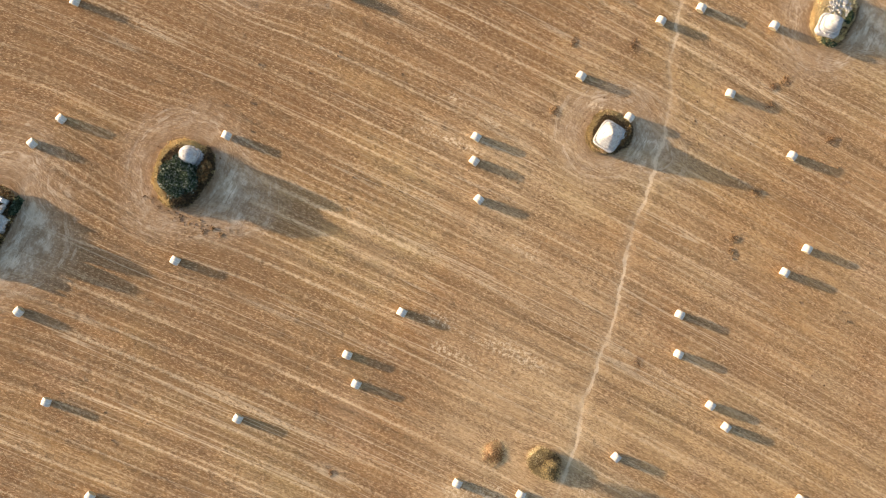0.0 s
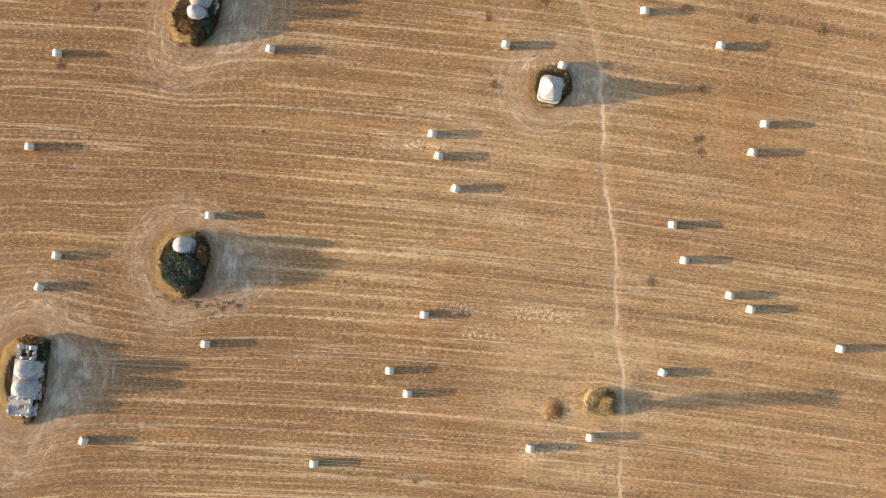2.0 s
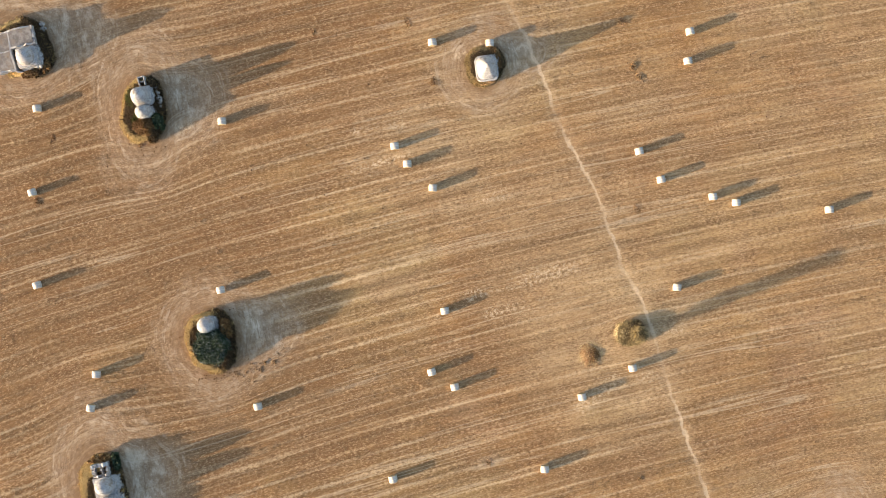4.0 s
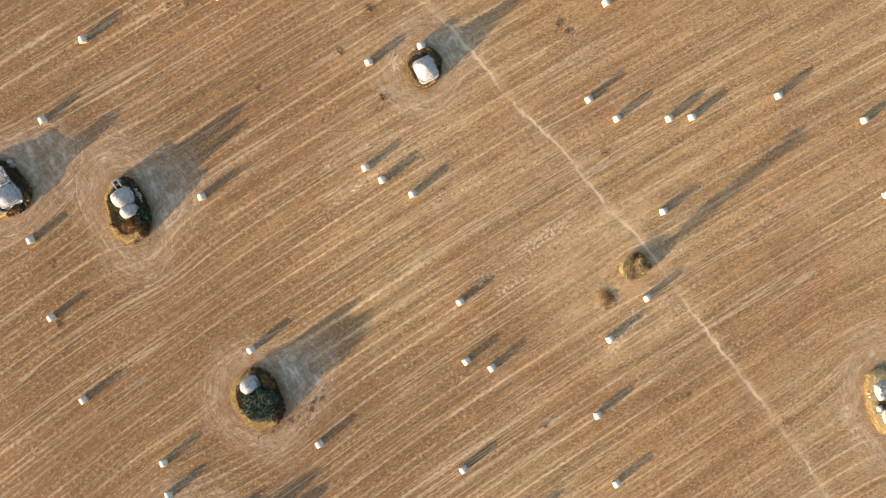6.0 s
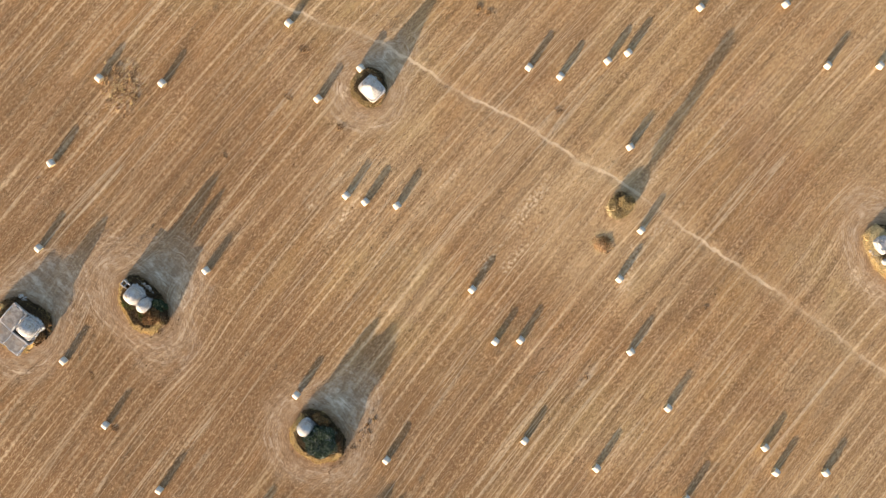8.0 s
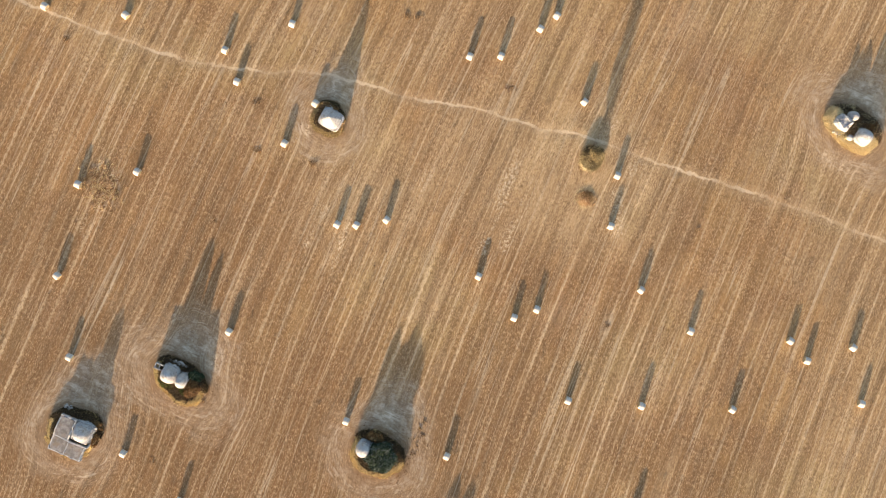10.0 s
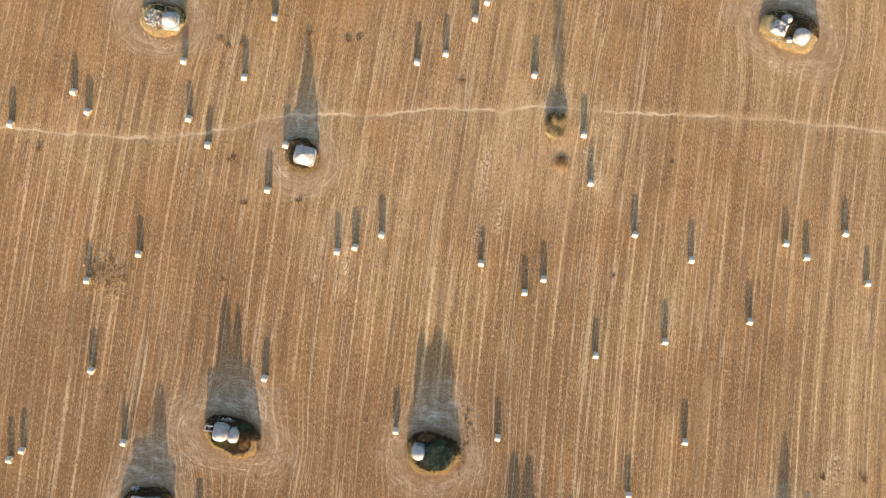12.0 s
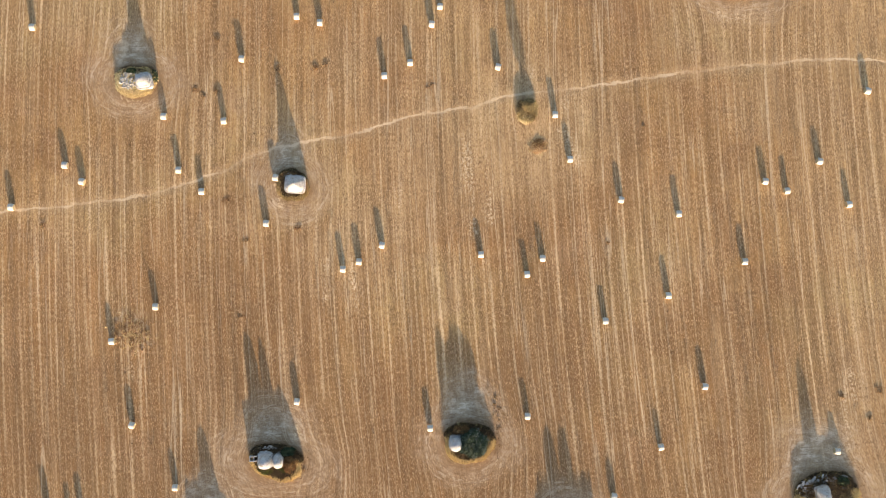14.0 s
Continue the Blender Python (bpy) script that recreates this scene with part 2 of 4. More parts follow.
DRY_TWIGS = leafy("straw_coloured_twigs", (0.22, 0.155, 0.07), (0.36, 0.26, 0.12), (0.52, 0.40, 0.20))
# pale twigs that also paint in the sun glinting off the shrub's leaves
PALE_TWIGS_GLINTS = leafy("pale_twigs_and_glints", (0.20, 0.22, 0.20), (0.35, 0.38, 0.36), (0.50, 0.51, 0.50))
STRAW = leafy("tall_pale_straw", (0.56, 0.43, 0.22), (0.74, 0.60, 0.34), (0.40, 0.28, 0.13))
RUST_LEAF = leafy("faded_rusty_leaves", (0.38, 0.20, 0.09), (0.55, 0.33, 0.16), (0.70, 0.50, 0.28))
DARK_SCRUB = leafy("dark_dead_scrub", (0.045, 0.030, 0.018), (0.10, 0.066, 0.036), (0.22, 0.14, 0.07))
CLOD = simple("dark_soil_clod", (0.14, 0.078, 0.038), (0.25, 0.15, 0.08), 5.0)
TWIG = simple("dry_twigs", (0.13, 0.085, 0.05), (0.24, 0.17, 0.11), 6.0)
BALE_WRAP = simple("white_net_wrap", (0.44, 0.40, 0.35), (0.54, 0.50, 0.45), 5.0, rough=0.6, c=(0.46, 0.40, 0.33), c_scale=2.5, spec=0.35, bump=0.25, dist=0.03)
BALE_STRAW = simple("pressed_straw", (0.36, 0.27, 0.15), (0.50, 0.40, 0.25), 14.0, bump=0.6, dist=0.04)
BALE_BAND = simple("wrap_overlap", (0.54, 0.50, 0.45), (0.62, 0.585, 0.54), 8.0, rough=0.6)


# ---- mesh helpers ----
def part(name, bm, material, parent=None, label="", smooth=False):
    me = bpy.data.meshes.new(name)
    bm.to_mesh(me)
    bm.free()
    me.materials.append(material)
    if smooth:
        me.polygons.foreach_set("use_smooth", [True] * len(me.polygons))
    ob = new(name, me)
    if parent:
        ob.parent = parent
    return tagged(ob, label)


def from_arrays(name, verts, faces, material, parent=None, label="", smooth=False):
    me = bpy.data.meshes.new(name)
    me.from_pydata([tuple(p) for p in verts], [], faces)
    me.materials.append(material)
    if smooth:
        me.polygons.foreach_set("use_smooth", [True] * len(me.polygons))
    me.update()
    ob = new(name, me)
    if parent:
        ob.parent = parent
    return tagged(ob, label)


def empty(name, x, y, z, turn, label, category, group=""):
    ob = new(name)
    ob.empty_display_size = 0.3
    ob.matrix_basis = pose(x, y, z, 0, 0, turn)
    return tagged(ob, label, category, group)


def ring_solid(sections, sides, squareness=2.0, rough=0.0, seed=0, close_top=True):
    """A solid of stacked outlines. sections: (half width x, half width y, z). squareness: 2 is round, higher is a rounded square."""
    rnd = random.Random(seed)
    bm = bmesh.new()
    loops = []
    for hx, hy, z in sections:
        loop = []
        for k in range(sides):
            a = math.tau * (k + 0.5) / sides
            c, s = math.cos(a), math.sin(a)
            r = (abs(c) ** squareness + abs(s) ** squareness) ** (-1 / squareness)
            j = 1 + rnd.uniform(-rough, rough)
            loop.append(bm.verts.new((c * r * hx * j, s * r * hy * j, z + rnd.uniform(-rough, rough) * 0.6)))
        loops.append(loop)
    for a, b in zip(loops, loops[1:]):
        for k in range(sides):
            bm.faces.new((a[k], a[(k + 1) % sides], b[(k + 1) % sides], b[k]))
    if close_top:
        bm.faces.new(loops[-1])
    bm.faces.new(loops[0][::-1])
    return bm


def dome_sections(hx, hy, z0, height, steps=9, power=1.0, flare=0.0):
    """Rings of an ovoid dome from its springing at z0 to its apex."""
    out = []
    for i in range(steps + 1):
        a = math.pi / 2 * i / steps
        r = max(math.cos(a) ** power, 0.015)
        out.append((hx * r, hy * r, z0 + height * math.sin(a)))
    return out


def wall_box(x0, y0, x1, y1, z0, z1, seed=0, ragged=0.0, cuts=8):
    """A thick wall or slab, with a broken upper edge if ragged."""
    rnd = random.Random(seed)
    bm = bmesh.new()
    long_x = (x1 - x0) >= (y1 - y0)
    n = cuts if ragged else 1
    rows = []
    for i in range(n + 1):
        f = i / n
        top = z1 - (rnd.uniform(0, ragged) if ragged else 0)
        j = rnd.uniform(-0.04, 0.04) if ragged else 0
        if long_x:
            x = x0 + (x1 - x0) * f
            pts = ((x, y0 + j, z0), (x, y1 + j, z0), (x, y1 + j, top), (x, y0 + j, top - j))
        else:
            y = y0 + (y1 - y0) * f
            pts = ((x1 + j, y, z0), (x0 + j, y, z0), (x0 + j, y, top), (x1 + j, y, top - j))
        rows.append([bm.verts.new(p) for p in pts])
    for a, b in zip(rows, rows[1:]):
        for k in range(4):
            bm.faces.new((a[k], b[k], b[(k + 1) % 4], a[(k + 1) % 4]))
    bm.faces.new(rows[0])
    bm.faces.new(rows[-1][::-1])
    bmesh.ops.recalc_face_normals(bm, faces=bm.faces)
    return bm


def broken_shell(hx, hy, thick, z0, z1, drop, sides, squareness, seed):
    """A roofless ring of wall whose upper edge has crumbled unevenly, by up to drop."""
    rnd = random.Random(seed)
    phases = [rnd.uniform(0, math.tau) for _ in range(3)]
    bm = bmesh.new()
    loops = [[], [], [], []]
    for k in range(sides):
        a = math.tau * (k + 0.5) / sides
        c, s2 = math.cos(a), math.sin(a)
        r = (abs(c) ** squareness + abs(s2) ** squareness) ** (-1 / squareness)
        worn = 0.5 + 0.28 * math.sin(2 * a + phases[0]) + 0.17 * math.sin(5 * a + phases[1]) + 0.10 * math.sin(11 * a + phases[2])
        top = z1 - drop * max(0.0, worn) - rnd.uniform(0, 0.08)
        t = thick * rnd.uniform(0.8, 1.15)
        ox, oy = c * r * hx, s2 * r * hy
        ix, iy = c * r * (hx - t), s2 * r * (hy - t)
        for loop, p in zip(loops, ((ox, oy, z0), (ox * 0.97, oy * 0.97, top - 0.06), (ix * 1.05, iy * 1.05, top + rnd.uniform(-0.08, 0.04)), (ix, iy, z0))):
            loop.append(bm.verts.new(p))
    for a, b in zip(loops, loops[1:] + loops[:1]):
        for k in range(sides):
            bm.faces.new((a[k], a[(k + 1) % sides], b[(k + 1) % sides], b[k]))
    bmesh.ops.recalc_face_normals(bm, faces=bm.faces)
    return bm


# ---- the plan ----
# mounds: centre x, y, half length, half width, turn, height
MOUNDS = {
    "green": (5.75, -33.6, 3.95, 3.4, -4, 0.9),
    "twin": (-26.6, -36.8, 4.6, 2.8, -10, 0.9),
    "vault": (-23.85, 9.75, 2.5, 2.5, 0, 0.7),
    "row": (23.4, -51.5, 5.55, 2.85, 2, 0.9),
    "courts": (-37.9, -51.1, 4.1, 3.7, 2, 0.8),
    "rubble": (-50.0, 27.2, 3.2, 2.65, 2, 0.8),
    "ruin": (49.8, 44.35, 4.5, 2.95, -14, 0.9),
    "corner": (66.2, -42.6, 5.2, 4.0, 8, 0.9),
    "tree": (15.4, 22.3, 1.45, 1.6, 0, 0.45),
}
TRACK = [(-140, 2), (-72.8, 5.4), (-63.4, 6.1), (-53.9, 7.2), (-47.3, 8.4), (-40.7, 10.3), (-35.0, 12.4), (-31.2, 14.6),
         (-25.5, 16.3), (-19.9, 17.4), (-14.2, 18.3), (-10.4, 19.4), (-4.6, 21.2), (1.9, 22.4), (6.7, 22.8), (10.7, 24.4),
         (15.2, 25.3), (21.7, 25.8), (29.5, 26.8), (36.2, 27.9), (40.9, 28.6), (48.6, 29.6), (55.2, 30.1), (62.8, 30.9), (69.6, 31.1), (140, 27)]
# scattered straw and scuffed soil: x0, y0, x1, y1, half width
CHAFF = [(-6.6, 6.2, -6.5, 9.3, 0.9), (8.0, -9.0, 8.0, -3.0, 0.35), (9.2, 4.0, 8.8, 15.0, 0.8), (-50.2, -22.0, -49.4, -13.0, 1.0),
         (-52.0, -12.5, -48.5, -16.0, 1.2), (24.0, 14.0, 21.5, 19.0, 0.9), (-38.5, -41.0, -37.5, -39.5, 0.8),
         (-52.5, 24.2, -47.5, 22.8, 0.6), (-26.8, 12.5, -25.8, 6.5, 0.6), (71, -22, 69, -34, 1.6), (48, 38.5, 53, 38.0, 0.8),
         (-23.4, -32.6, -22.4, -30.0, 0.7), (-1.0, -30.0, -0.6, -26.5, 0.6),
         (6.3, 1.9, 5.1, 18.4, 0.9), (-14.4, -3.5, -13.2, -10.0, 1.1), (-18.5, -9.0, -18.0, -3.0, 0.7), (20.7, 22.1, 22.6, 24.3, 0.9), (15.6, 25.8, 16.0, 29.1, 0.7)]
SOIL_TONES = [(21, -16, 15, 1.0), (-0, 14, 14, -0.7), (54, -13, 13, 0.6), (18, 18, 12, -1.1), (-14, -1, 9, -0.9), (-29, -36, 10, 0.7), (-40, -46, 9, 0.6), (7, -31, 9, 0.45), (66, -36, 9, -1.0),
              (50, 44, 9, -0.7), (-38, 33, 9, 0.4)]   # x, y, reach, amount


def segment_distance(px, py, ax, ay, bx, by):
    dx, dy = bx - ax, by - ay
    f = np.clip(((px - ax) * dx + (py - ay) * dy) / max(dx * dx + dy * dy, 1e-9), 0, 1)
    return np.hypot(px - ax - f * dx, py - ay - f * dy)


def mound_edge(key, a):
    """The outline's factor in the direction a: an uneven oval."""
    s = sum(ord(c) for c in key)
    return 1 + 0.05 * math.sin(2 * a + s) + 0.045 * math.sin(3 * a + 1.7 * s) + 0.025 * math.sin(7 * a + s)


def row_across(x, y):
    """The coordinate across the harvest rows, which bow round the mounds."""
    cx, cy = np.clip(x, -120, 120), np.clip(y, -120, 120)
    u = x + 0.055 * cy - 0.0006 * cy * cy + 0.0008 * cx * cy
    for mx, my, a, b, turn, h in MOUNDS.values():
        q = np.hypot((x - mx) / a, (y - my) / b)
        u = u - 0.65 * (x - mx) / np.maximum(q, 1.0) ** 2 * np.exp(-0.12 * (np.maximum(q, 1.0) - 1) ** 2)
    return u


def build_ground():
    inner = np.arange(-96, 96.01, 0.45)
    far = 96 + np.cumsum(0.45 * 1.28 ** np.arange(1, 31))
    axis = np.concatenate([-far[::-1], inner, far])
    n = len(axis)
    gx, gy = np.meshgrid(axis, axis)
    x, y = gx.ravel(), gy.ravel()
    across = row_across(x, y)
    track = np.full(x.shape, 1e3)
    for (ax, ay), (bx, by) in zip(TRACK, TRACK[1:]):
        side = np.where((bx - ax) * (y - ay) - (by - ay) * (x - ax) > 0, 1.0, -1.0)
        d = segment_distance(x, y, ax, ay, bx, by) * side
        track = np.where(abs(d) < abs(track), d, track)
    ring = np.full(x.shape, 1e3)
    pale_lee = np.zeros(x.shape)
    for key, (mx, my, a, b, turn, h) in MOUNDS.items():
        c, s = math.cos(radians(turn)), math.sin(radians(turn))
        lx, ly = (x - mx) * c + (y - my) * s, -(x - mx) * s + (y - my) * c
        q = np.hypot(lx / a, ly / b)
        if key != "tree":
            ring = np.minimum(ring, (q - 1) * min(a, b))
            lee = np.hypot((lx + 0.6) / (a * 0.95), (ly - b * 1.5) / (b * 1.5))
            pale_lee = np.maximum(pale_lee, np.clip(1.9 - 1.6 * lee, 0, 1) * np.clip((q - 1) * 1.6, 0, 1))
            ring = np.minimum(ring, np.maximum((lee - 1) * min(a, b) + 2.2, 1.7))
    chaff = np.zeros(x.shape)
    for ax, ay, bx, by, w in CHAFF:
        chaff = np.maximum(chaff, np.clip(1.6 - segment_distance(x, y, ax, ay, bx, by) / w, 0, 1))
    # low swells and the furrows of the wheel lines
    # broad tones of the soil: browner where it is positive, bleached where it is negative
    tone = np.zeros(x.shape)
    for tx, ty, tr, amount in SOIL_TONES:
        tone += amount * np.exp(-((x - tx) ** 2 + (y - ty) ** 2) / tr ** 2)
    rng = np.random.default_rng(4)
    z = 0.05 * np.sin(x * 0.11 + 1.3 * np.sin(y * 0.05)) + 0.04 * np.sin(y * 0.09 + 0.7)
    near = np.clip((100 - np.maximum(abs(x), abs(y))) / 6, 0, 1)
    z += near * (0.018 * np.sin(across * 2.6) + rng.normal(0, 0.012, x.shape))
    z -= 0.03 * np.clip(1 - abs(track) / 0.6, 0, 1)
    z = z - 0.07
    me = bpy.data.meshes.new("ground")
    idx = np.arange(n * n).reshape(n, n)
    quads = np.stack([idx[:-1, :-1], idx[:-1, 1:], idx[1:, 1:], idx[1:, :-1]], -1).reshape(-1)
    me.vertices.add(n * n)
    me.vertices.foreach_set("co", np.stack([x, y, z], -1).ravel())
    m = len(quads) // 4
    me.loops.add(m * 4)
    me.loops.foreach_set("vertex_index", quads.astype(np.int32))
    me.polygons.add(m)
    me.polygons.foreach_set("loop_start", np.arange(0, m * 4, 4, dtype=np.int32))
    me.update(calc_edges=True)
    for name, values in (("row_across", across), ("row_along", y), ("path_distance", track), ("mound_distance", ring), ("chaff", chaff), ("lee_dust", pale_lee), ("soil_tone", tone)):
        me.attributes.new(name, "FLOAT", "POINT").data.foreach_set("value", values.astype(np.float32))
    me.polygons.foreach_set("use_smooth", [True] * m)
    me.materials.append(FIELD)
    return tagged(new("ground", me), "harvested stubble field of tan soil and straw rows", "field", kind="structure")


def squared(t):
    """Turns the oval into a slightly squared one."""
    return (abs(math.cos(t)) ** 2.5 + abs(math.sin(t)) ** 2.5) ** (-1 / 2.5)


def bank(f):
    """A mound's profile: a steep cut bank and a gently rising top."""
    q = min(1.0, f / 0.16)
    return 0.62 * q * q * (3 - 2 * q) + 0.38 * f ** 0.6


def build_mound(key, label):
    mx, my, a, b, turn, h = MOUNDS[key]
    sides, rings = 56, 12
    verts, faces = [], []
    for i in range(rings + 1):
        f = (0, 0.02, 0.045, 0.075, 0.11, 0.15, 0.21, 0.30, 0.42, 0.56, 0.70, 0.85, 1.0)[i]   # 0 at the foot, 1 in the middle
        for k in range(sides):
            t = math.tau * k / sides
            r = (1 - f) * mound_edge(key, t) * squared(t)
            z = h * bank(f)
            p = Vector((r * a * math.cos(t), r * b * math.sin(t), 0))
            z += 0.10 * noise.noise(Vector((p.x * 0.9 + mx, p.y * 0.9 + my, 0))) * min(1, f * 6) + 0.05 * noise.noise(Vector((p.x * 3, p.y * 3, mx)))
            verts.append((p.x, p.y, z - (0.30 if i == 0 else 0)))
    for i in range(rings):
        for k in range(sides):
            faces.append((i * sides + k, i * sides + (k + 1) % sides, (i + 1) * sides + (k + 1) % sides, (i + 1) * sides + k))
    faces.append([rings * sides + k for k in range(sides)])
    ob = from_arrays("earth_mound", verts, faces, EARTH, None, label, True)
    ob.matrix_basis = pose(mx, my, 0, 0, 0, turn)
    return tagged(ob, "", "mound", "mounds in the field")


def mound_height(key, x, y):
    """Height of a mound's surface at a point in the world."""
    mx, my, a, b, turn, h = MOUNDS[key]
    c, s = math.cos(radians(turn)), math.sin(radians(turn))
    lx, ly = (x - mx) * c + (y - my) * s, -(x - mx) * s + (y - my) * c
    t = math.atan2(ly / b, lx / a)
    f = 1 - min(1, math.hypot(lx / a, ly / b) / (mound_edge(key, t) * squared(t)))
    return h * bank(f), f


def tufts(name, spots, material, seed, blade=0.45, width=0.05, blades=7, label="", category="grass", lean=0.5):
    """Grass tufts as one mesh of thin bent blades. spots: (x, y, z, size)."""
    rnd = random.Random(seed)
    verts, faces = [], []
    for x, y, z, size in spots:
        for _ in range(blades):
            a = rnd.uniform(0, math.tau)
            l, w = blade * size * rnd.uniform(0.6, 1.2), width * size
            ox, oy = x + rnd.gauss(0, 0.10 * size), y + rnd.gauss(0, 0.10 * size)
            dx, dy = math.cos(a), math.sin(a)
            k = lean * rnd.uniform(0.3, 1.4)
            i = len(verts)
            verts += [(ox - dy * w, oy + dx * w, z - 0.05), (ox + dy * w, oy - dx * w, z - 0.05),
                      (ox + dx * l * k * 0.45 + dy * w, oy + dy * l * k * 0.45 - dx * w, z + l * 0.6),
                      (ox + dx * l * k * 0.45 - dy * w, oy + dy * l * k * 0.45 + dx * w, z + l * 0.6),
                      (ox + dx * l * k, oy + dy * l * k, z + l * (1.0 - 0.25 * k))]
            faces += [(i, i + 1, i + 2, i + 3), (i + 3, i + 2, i + 4)]
    ob = from_arrays(name, verts, faces, material)
    return tagged(ob, label, category, kind="stuff")


def grass_on(key, count, material, seed, keep, blade=0.5, label="", size=(0.7, 1.3), lean=1.0):
    """Grass on a mound where keep(x, y, f) says so; f is 0 at the foot and 1 in the middle."""
    rnd = random.Random(seed)
    mx, my, a, b, turn, h = MOUNDS[key]
    spots = []
    c, s = math.cos(radians(turn)), math.sin(radians(turn))
    while len(spots) < count:
        t, r = rnd.uniform(0, math.tau), math.sqrt(rnd.random()) * 1.02
        e = r * mound_edge(key, t) * squared(t)
        lx, ly = a * e * math.cos(t), b * e * math.sin(t)
        x, y = mx + lx * c - ly * s, my + lx * s + ly * c
        z, f = mound_height(key, x, y)
        count -= 0.02
        if rnd.random() < keep(lx, ly, f):
            spots.append((x, y, z, rnd.uniform(*size)))
    return tufts("mound_grass", spots, material, seed, blade, 0.024, 9, label, "grass", lean)


def shrub(x, y, z, hx, hy, height, count, material, seed, label, leaf=0.17, name="shrub", category="shrub", lumps=9, accent=None, flat=0.75):
    """A many-stemmed shrub: bent stems and a crown of leaf clumps with an uneven outline."""
    rnd = random.Random(seed)
    root = empty(name, x, y, z, 0, label, category)
    # stems
    verts, faces = [], []
    centres = []
    for k in range(lumps):
        a = math.tau * k / lumps + rnd.uniform(-0.4, 0.4)
        r = rnd.uniform(0.25, 0.72) if k else 0
        cx, cy = hx * r * math.cos(a), hy * r * math.sin(a)
        cz = height * rnd.uniform(0.45, 0.78) * (1 - 0.35 * r)
        centres.append((cx, cy, cz, rnd.uniform(0.34, 0.52)))
        base = Vector((cx * 0.2, cy * 0.2, -0.15))
        tip = Vector((cx, cy, cz))
        mid = (base + tip) / 2 + Vector((rnd.uniform(-.2, .2), rnd.uniform(-.2, .2), 0.15 * height))
        i0 = len(verts)
        for p, w in ((base, 0.07), (mid, 0.05), (tip, 0.02)):
            for q in range(5):
                b = math.tau * q / 5
                verts.append((p.x + w * math.cos(b), p.y + w * math.sin(b), p.z))
        for lvl in range(2):
            for q in range(5):
                faces.append((i0 + lvl * 5 + q, i0 + lvl * 5 + (q + 1) % 5, i0 + lvl * 5 + 5 + (q + 1) % 5, i0 + lvl * 5 + 5 + q))
    from_arrays("stems", verts, faces, TWIG, root)
    for material, share, tag, slim in ((material, 1.0, "crown", 0.45),) + (((accent[0], accent[1], "dry_sprays", 0.16),) if accent else ()):
        verts, faces = [], []
        for _ in range(int(count * share)):
            cx, cy, cz, s = rnd.choice(centres)
            d = Vector((rnd.gauss(0, 1), rnd.gauss(0, 1), rnd.gauss(0, 1))).normalized() * rnd.uniform(0.45, 1.08)
            p = Vector((cx + d.x * s * hx, cy + d.y * s * hy, max(0.05, cz + d.z * s * height * flat)))
            n1 = Vector((rnd.uniform(-1, 1), rnd.uniform(-1, 1), rnd.uniform(-0.4, 0.8))).normalized()
            n2 = n1.cross(Vector((rnd.uniform(-1, 1), rnd.uniform(-1, 1), rnd.uniform(-1, 1)))).normalized()
            l = leaf * rnd.uniform(0.6, 1.5)
            i = len(verts)
            verts += [tuple(p - n1 * l), tuple(p + n2 * l * slim), tuple(p + n1 * l), tuple(p - n2 * l * slim)]
            faces.append((i, i + 1, i + 2, i + 3))
        from_arrays(tag, verts, faces, material, root)
    return root


_stone_meshes = []
for _k in range(4):
    _bm = bmesh.new()
    bmesh.ops.create_icosphere(_bm, subdivisions=1, radius=1.0)
    _rnd = random.Random(50 + _k)
    for _v in _bm.verts:
        _v.co *= _rnd.uniform(0.65, 1.1)
        _v.co.z *= 0.6
    _me = bpy.data.meshes.new("stone")
    _bm.to_mesh(_me)
    _bm.free()
    _me.materials.append(RUBBLE)
    _stone_meshes.append(_me)


def rubble(x, y, hx, hy, z, count, seed, label, size=(0.12, 0.32)):
    rnd = random.Random(seed)
    root = empty("rubble_heap", x, y, z, 0, label, "rubble", "rubble on the mounds")
    for _ in range(count):
        ob = new("stone", rnd.choice(_stone_meshes))
        ob.parent = root
        s = rnd.uniform(*size)
        r, a = math.sqrt(rnd.random()), rnd.uniform(0, math.tau)
        ob.matrix_basis = pose(hx * r * math.cos(a), hy * r * math.sin(a), 0.35 * s + 0.25 * (1 - r) * rnd.random(), rnd.uniform(-25, 25), rnd.uniform(-25, 25), rnd.uniform(0, 360)) @ Matrix.Diagonal((s, s * rnd.uniform(0.7, 1.2), s, 1))
    return root


def rows_noise(u, v, across, along, seed):
    """Smooth value noise stretched along the rows, 0 to 1."""
    rng = np.random.default_rng(seed)
    table = rng.random((512, 128))
    a, b = u * across + 256, v * along + 64
    i, j = np.floor(a).astype(int), np.floor(b).astype(int)
    fa, fb = a - i, b - j
    fa, fb = fa * fa * (3 - 2 * fa), fb * fb * (3 - 2 * fb)
    i, j, k, l = i % 512, j % 128, (i + 1) % 512, (j + 1) % 128
    return (table[i, j] * (1 - fa) + table[k, j] * fa) * (1 - fb) + (table[i, l] * (1 - fa) + table[k, l] * fa) * fb


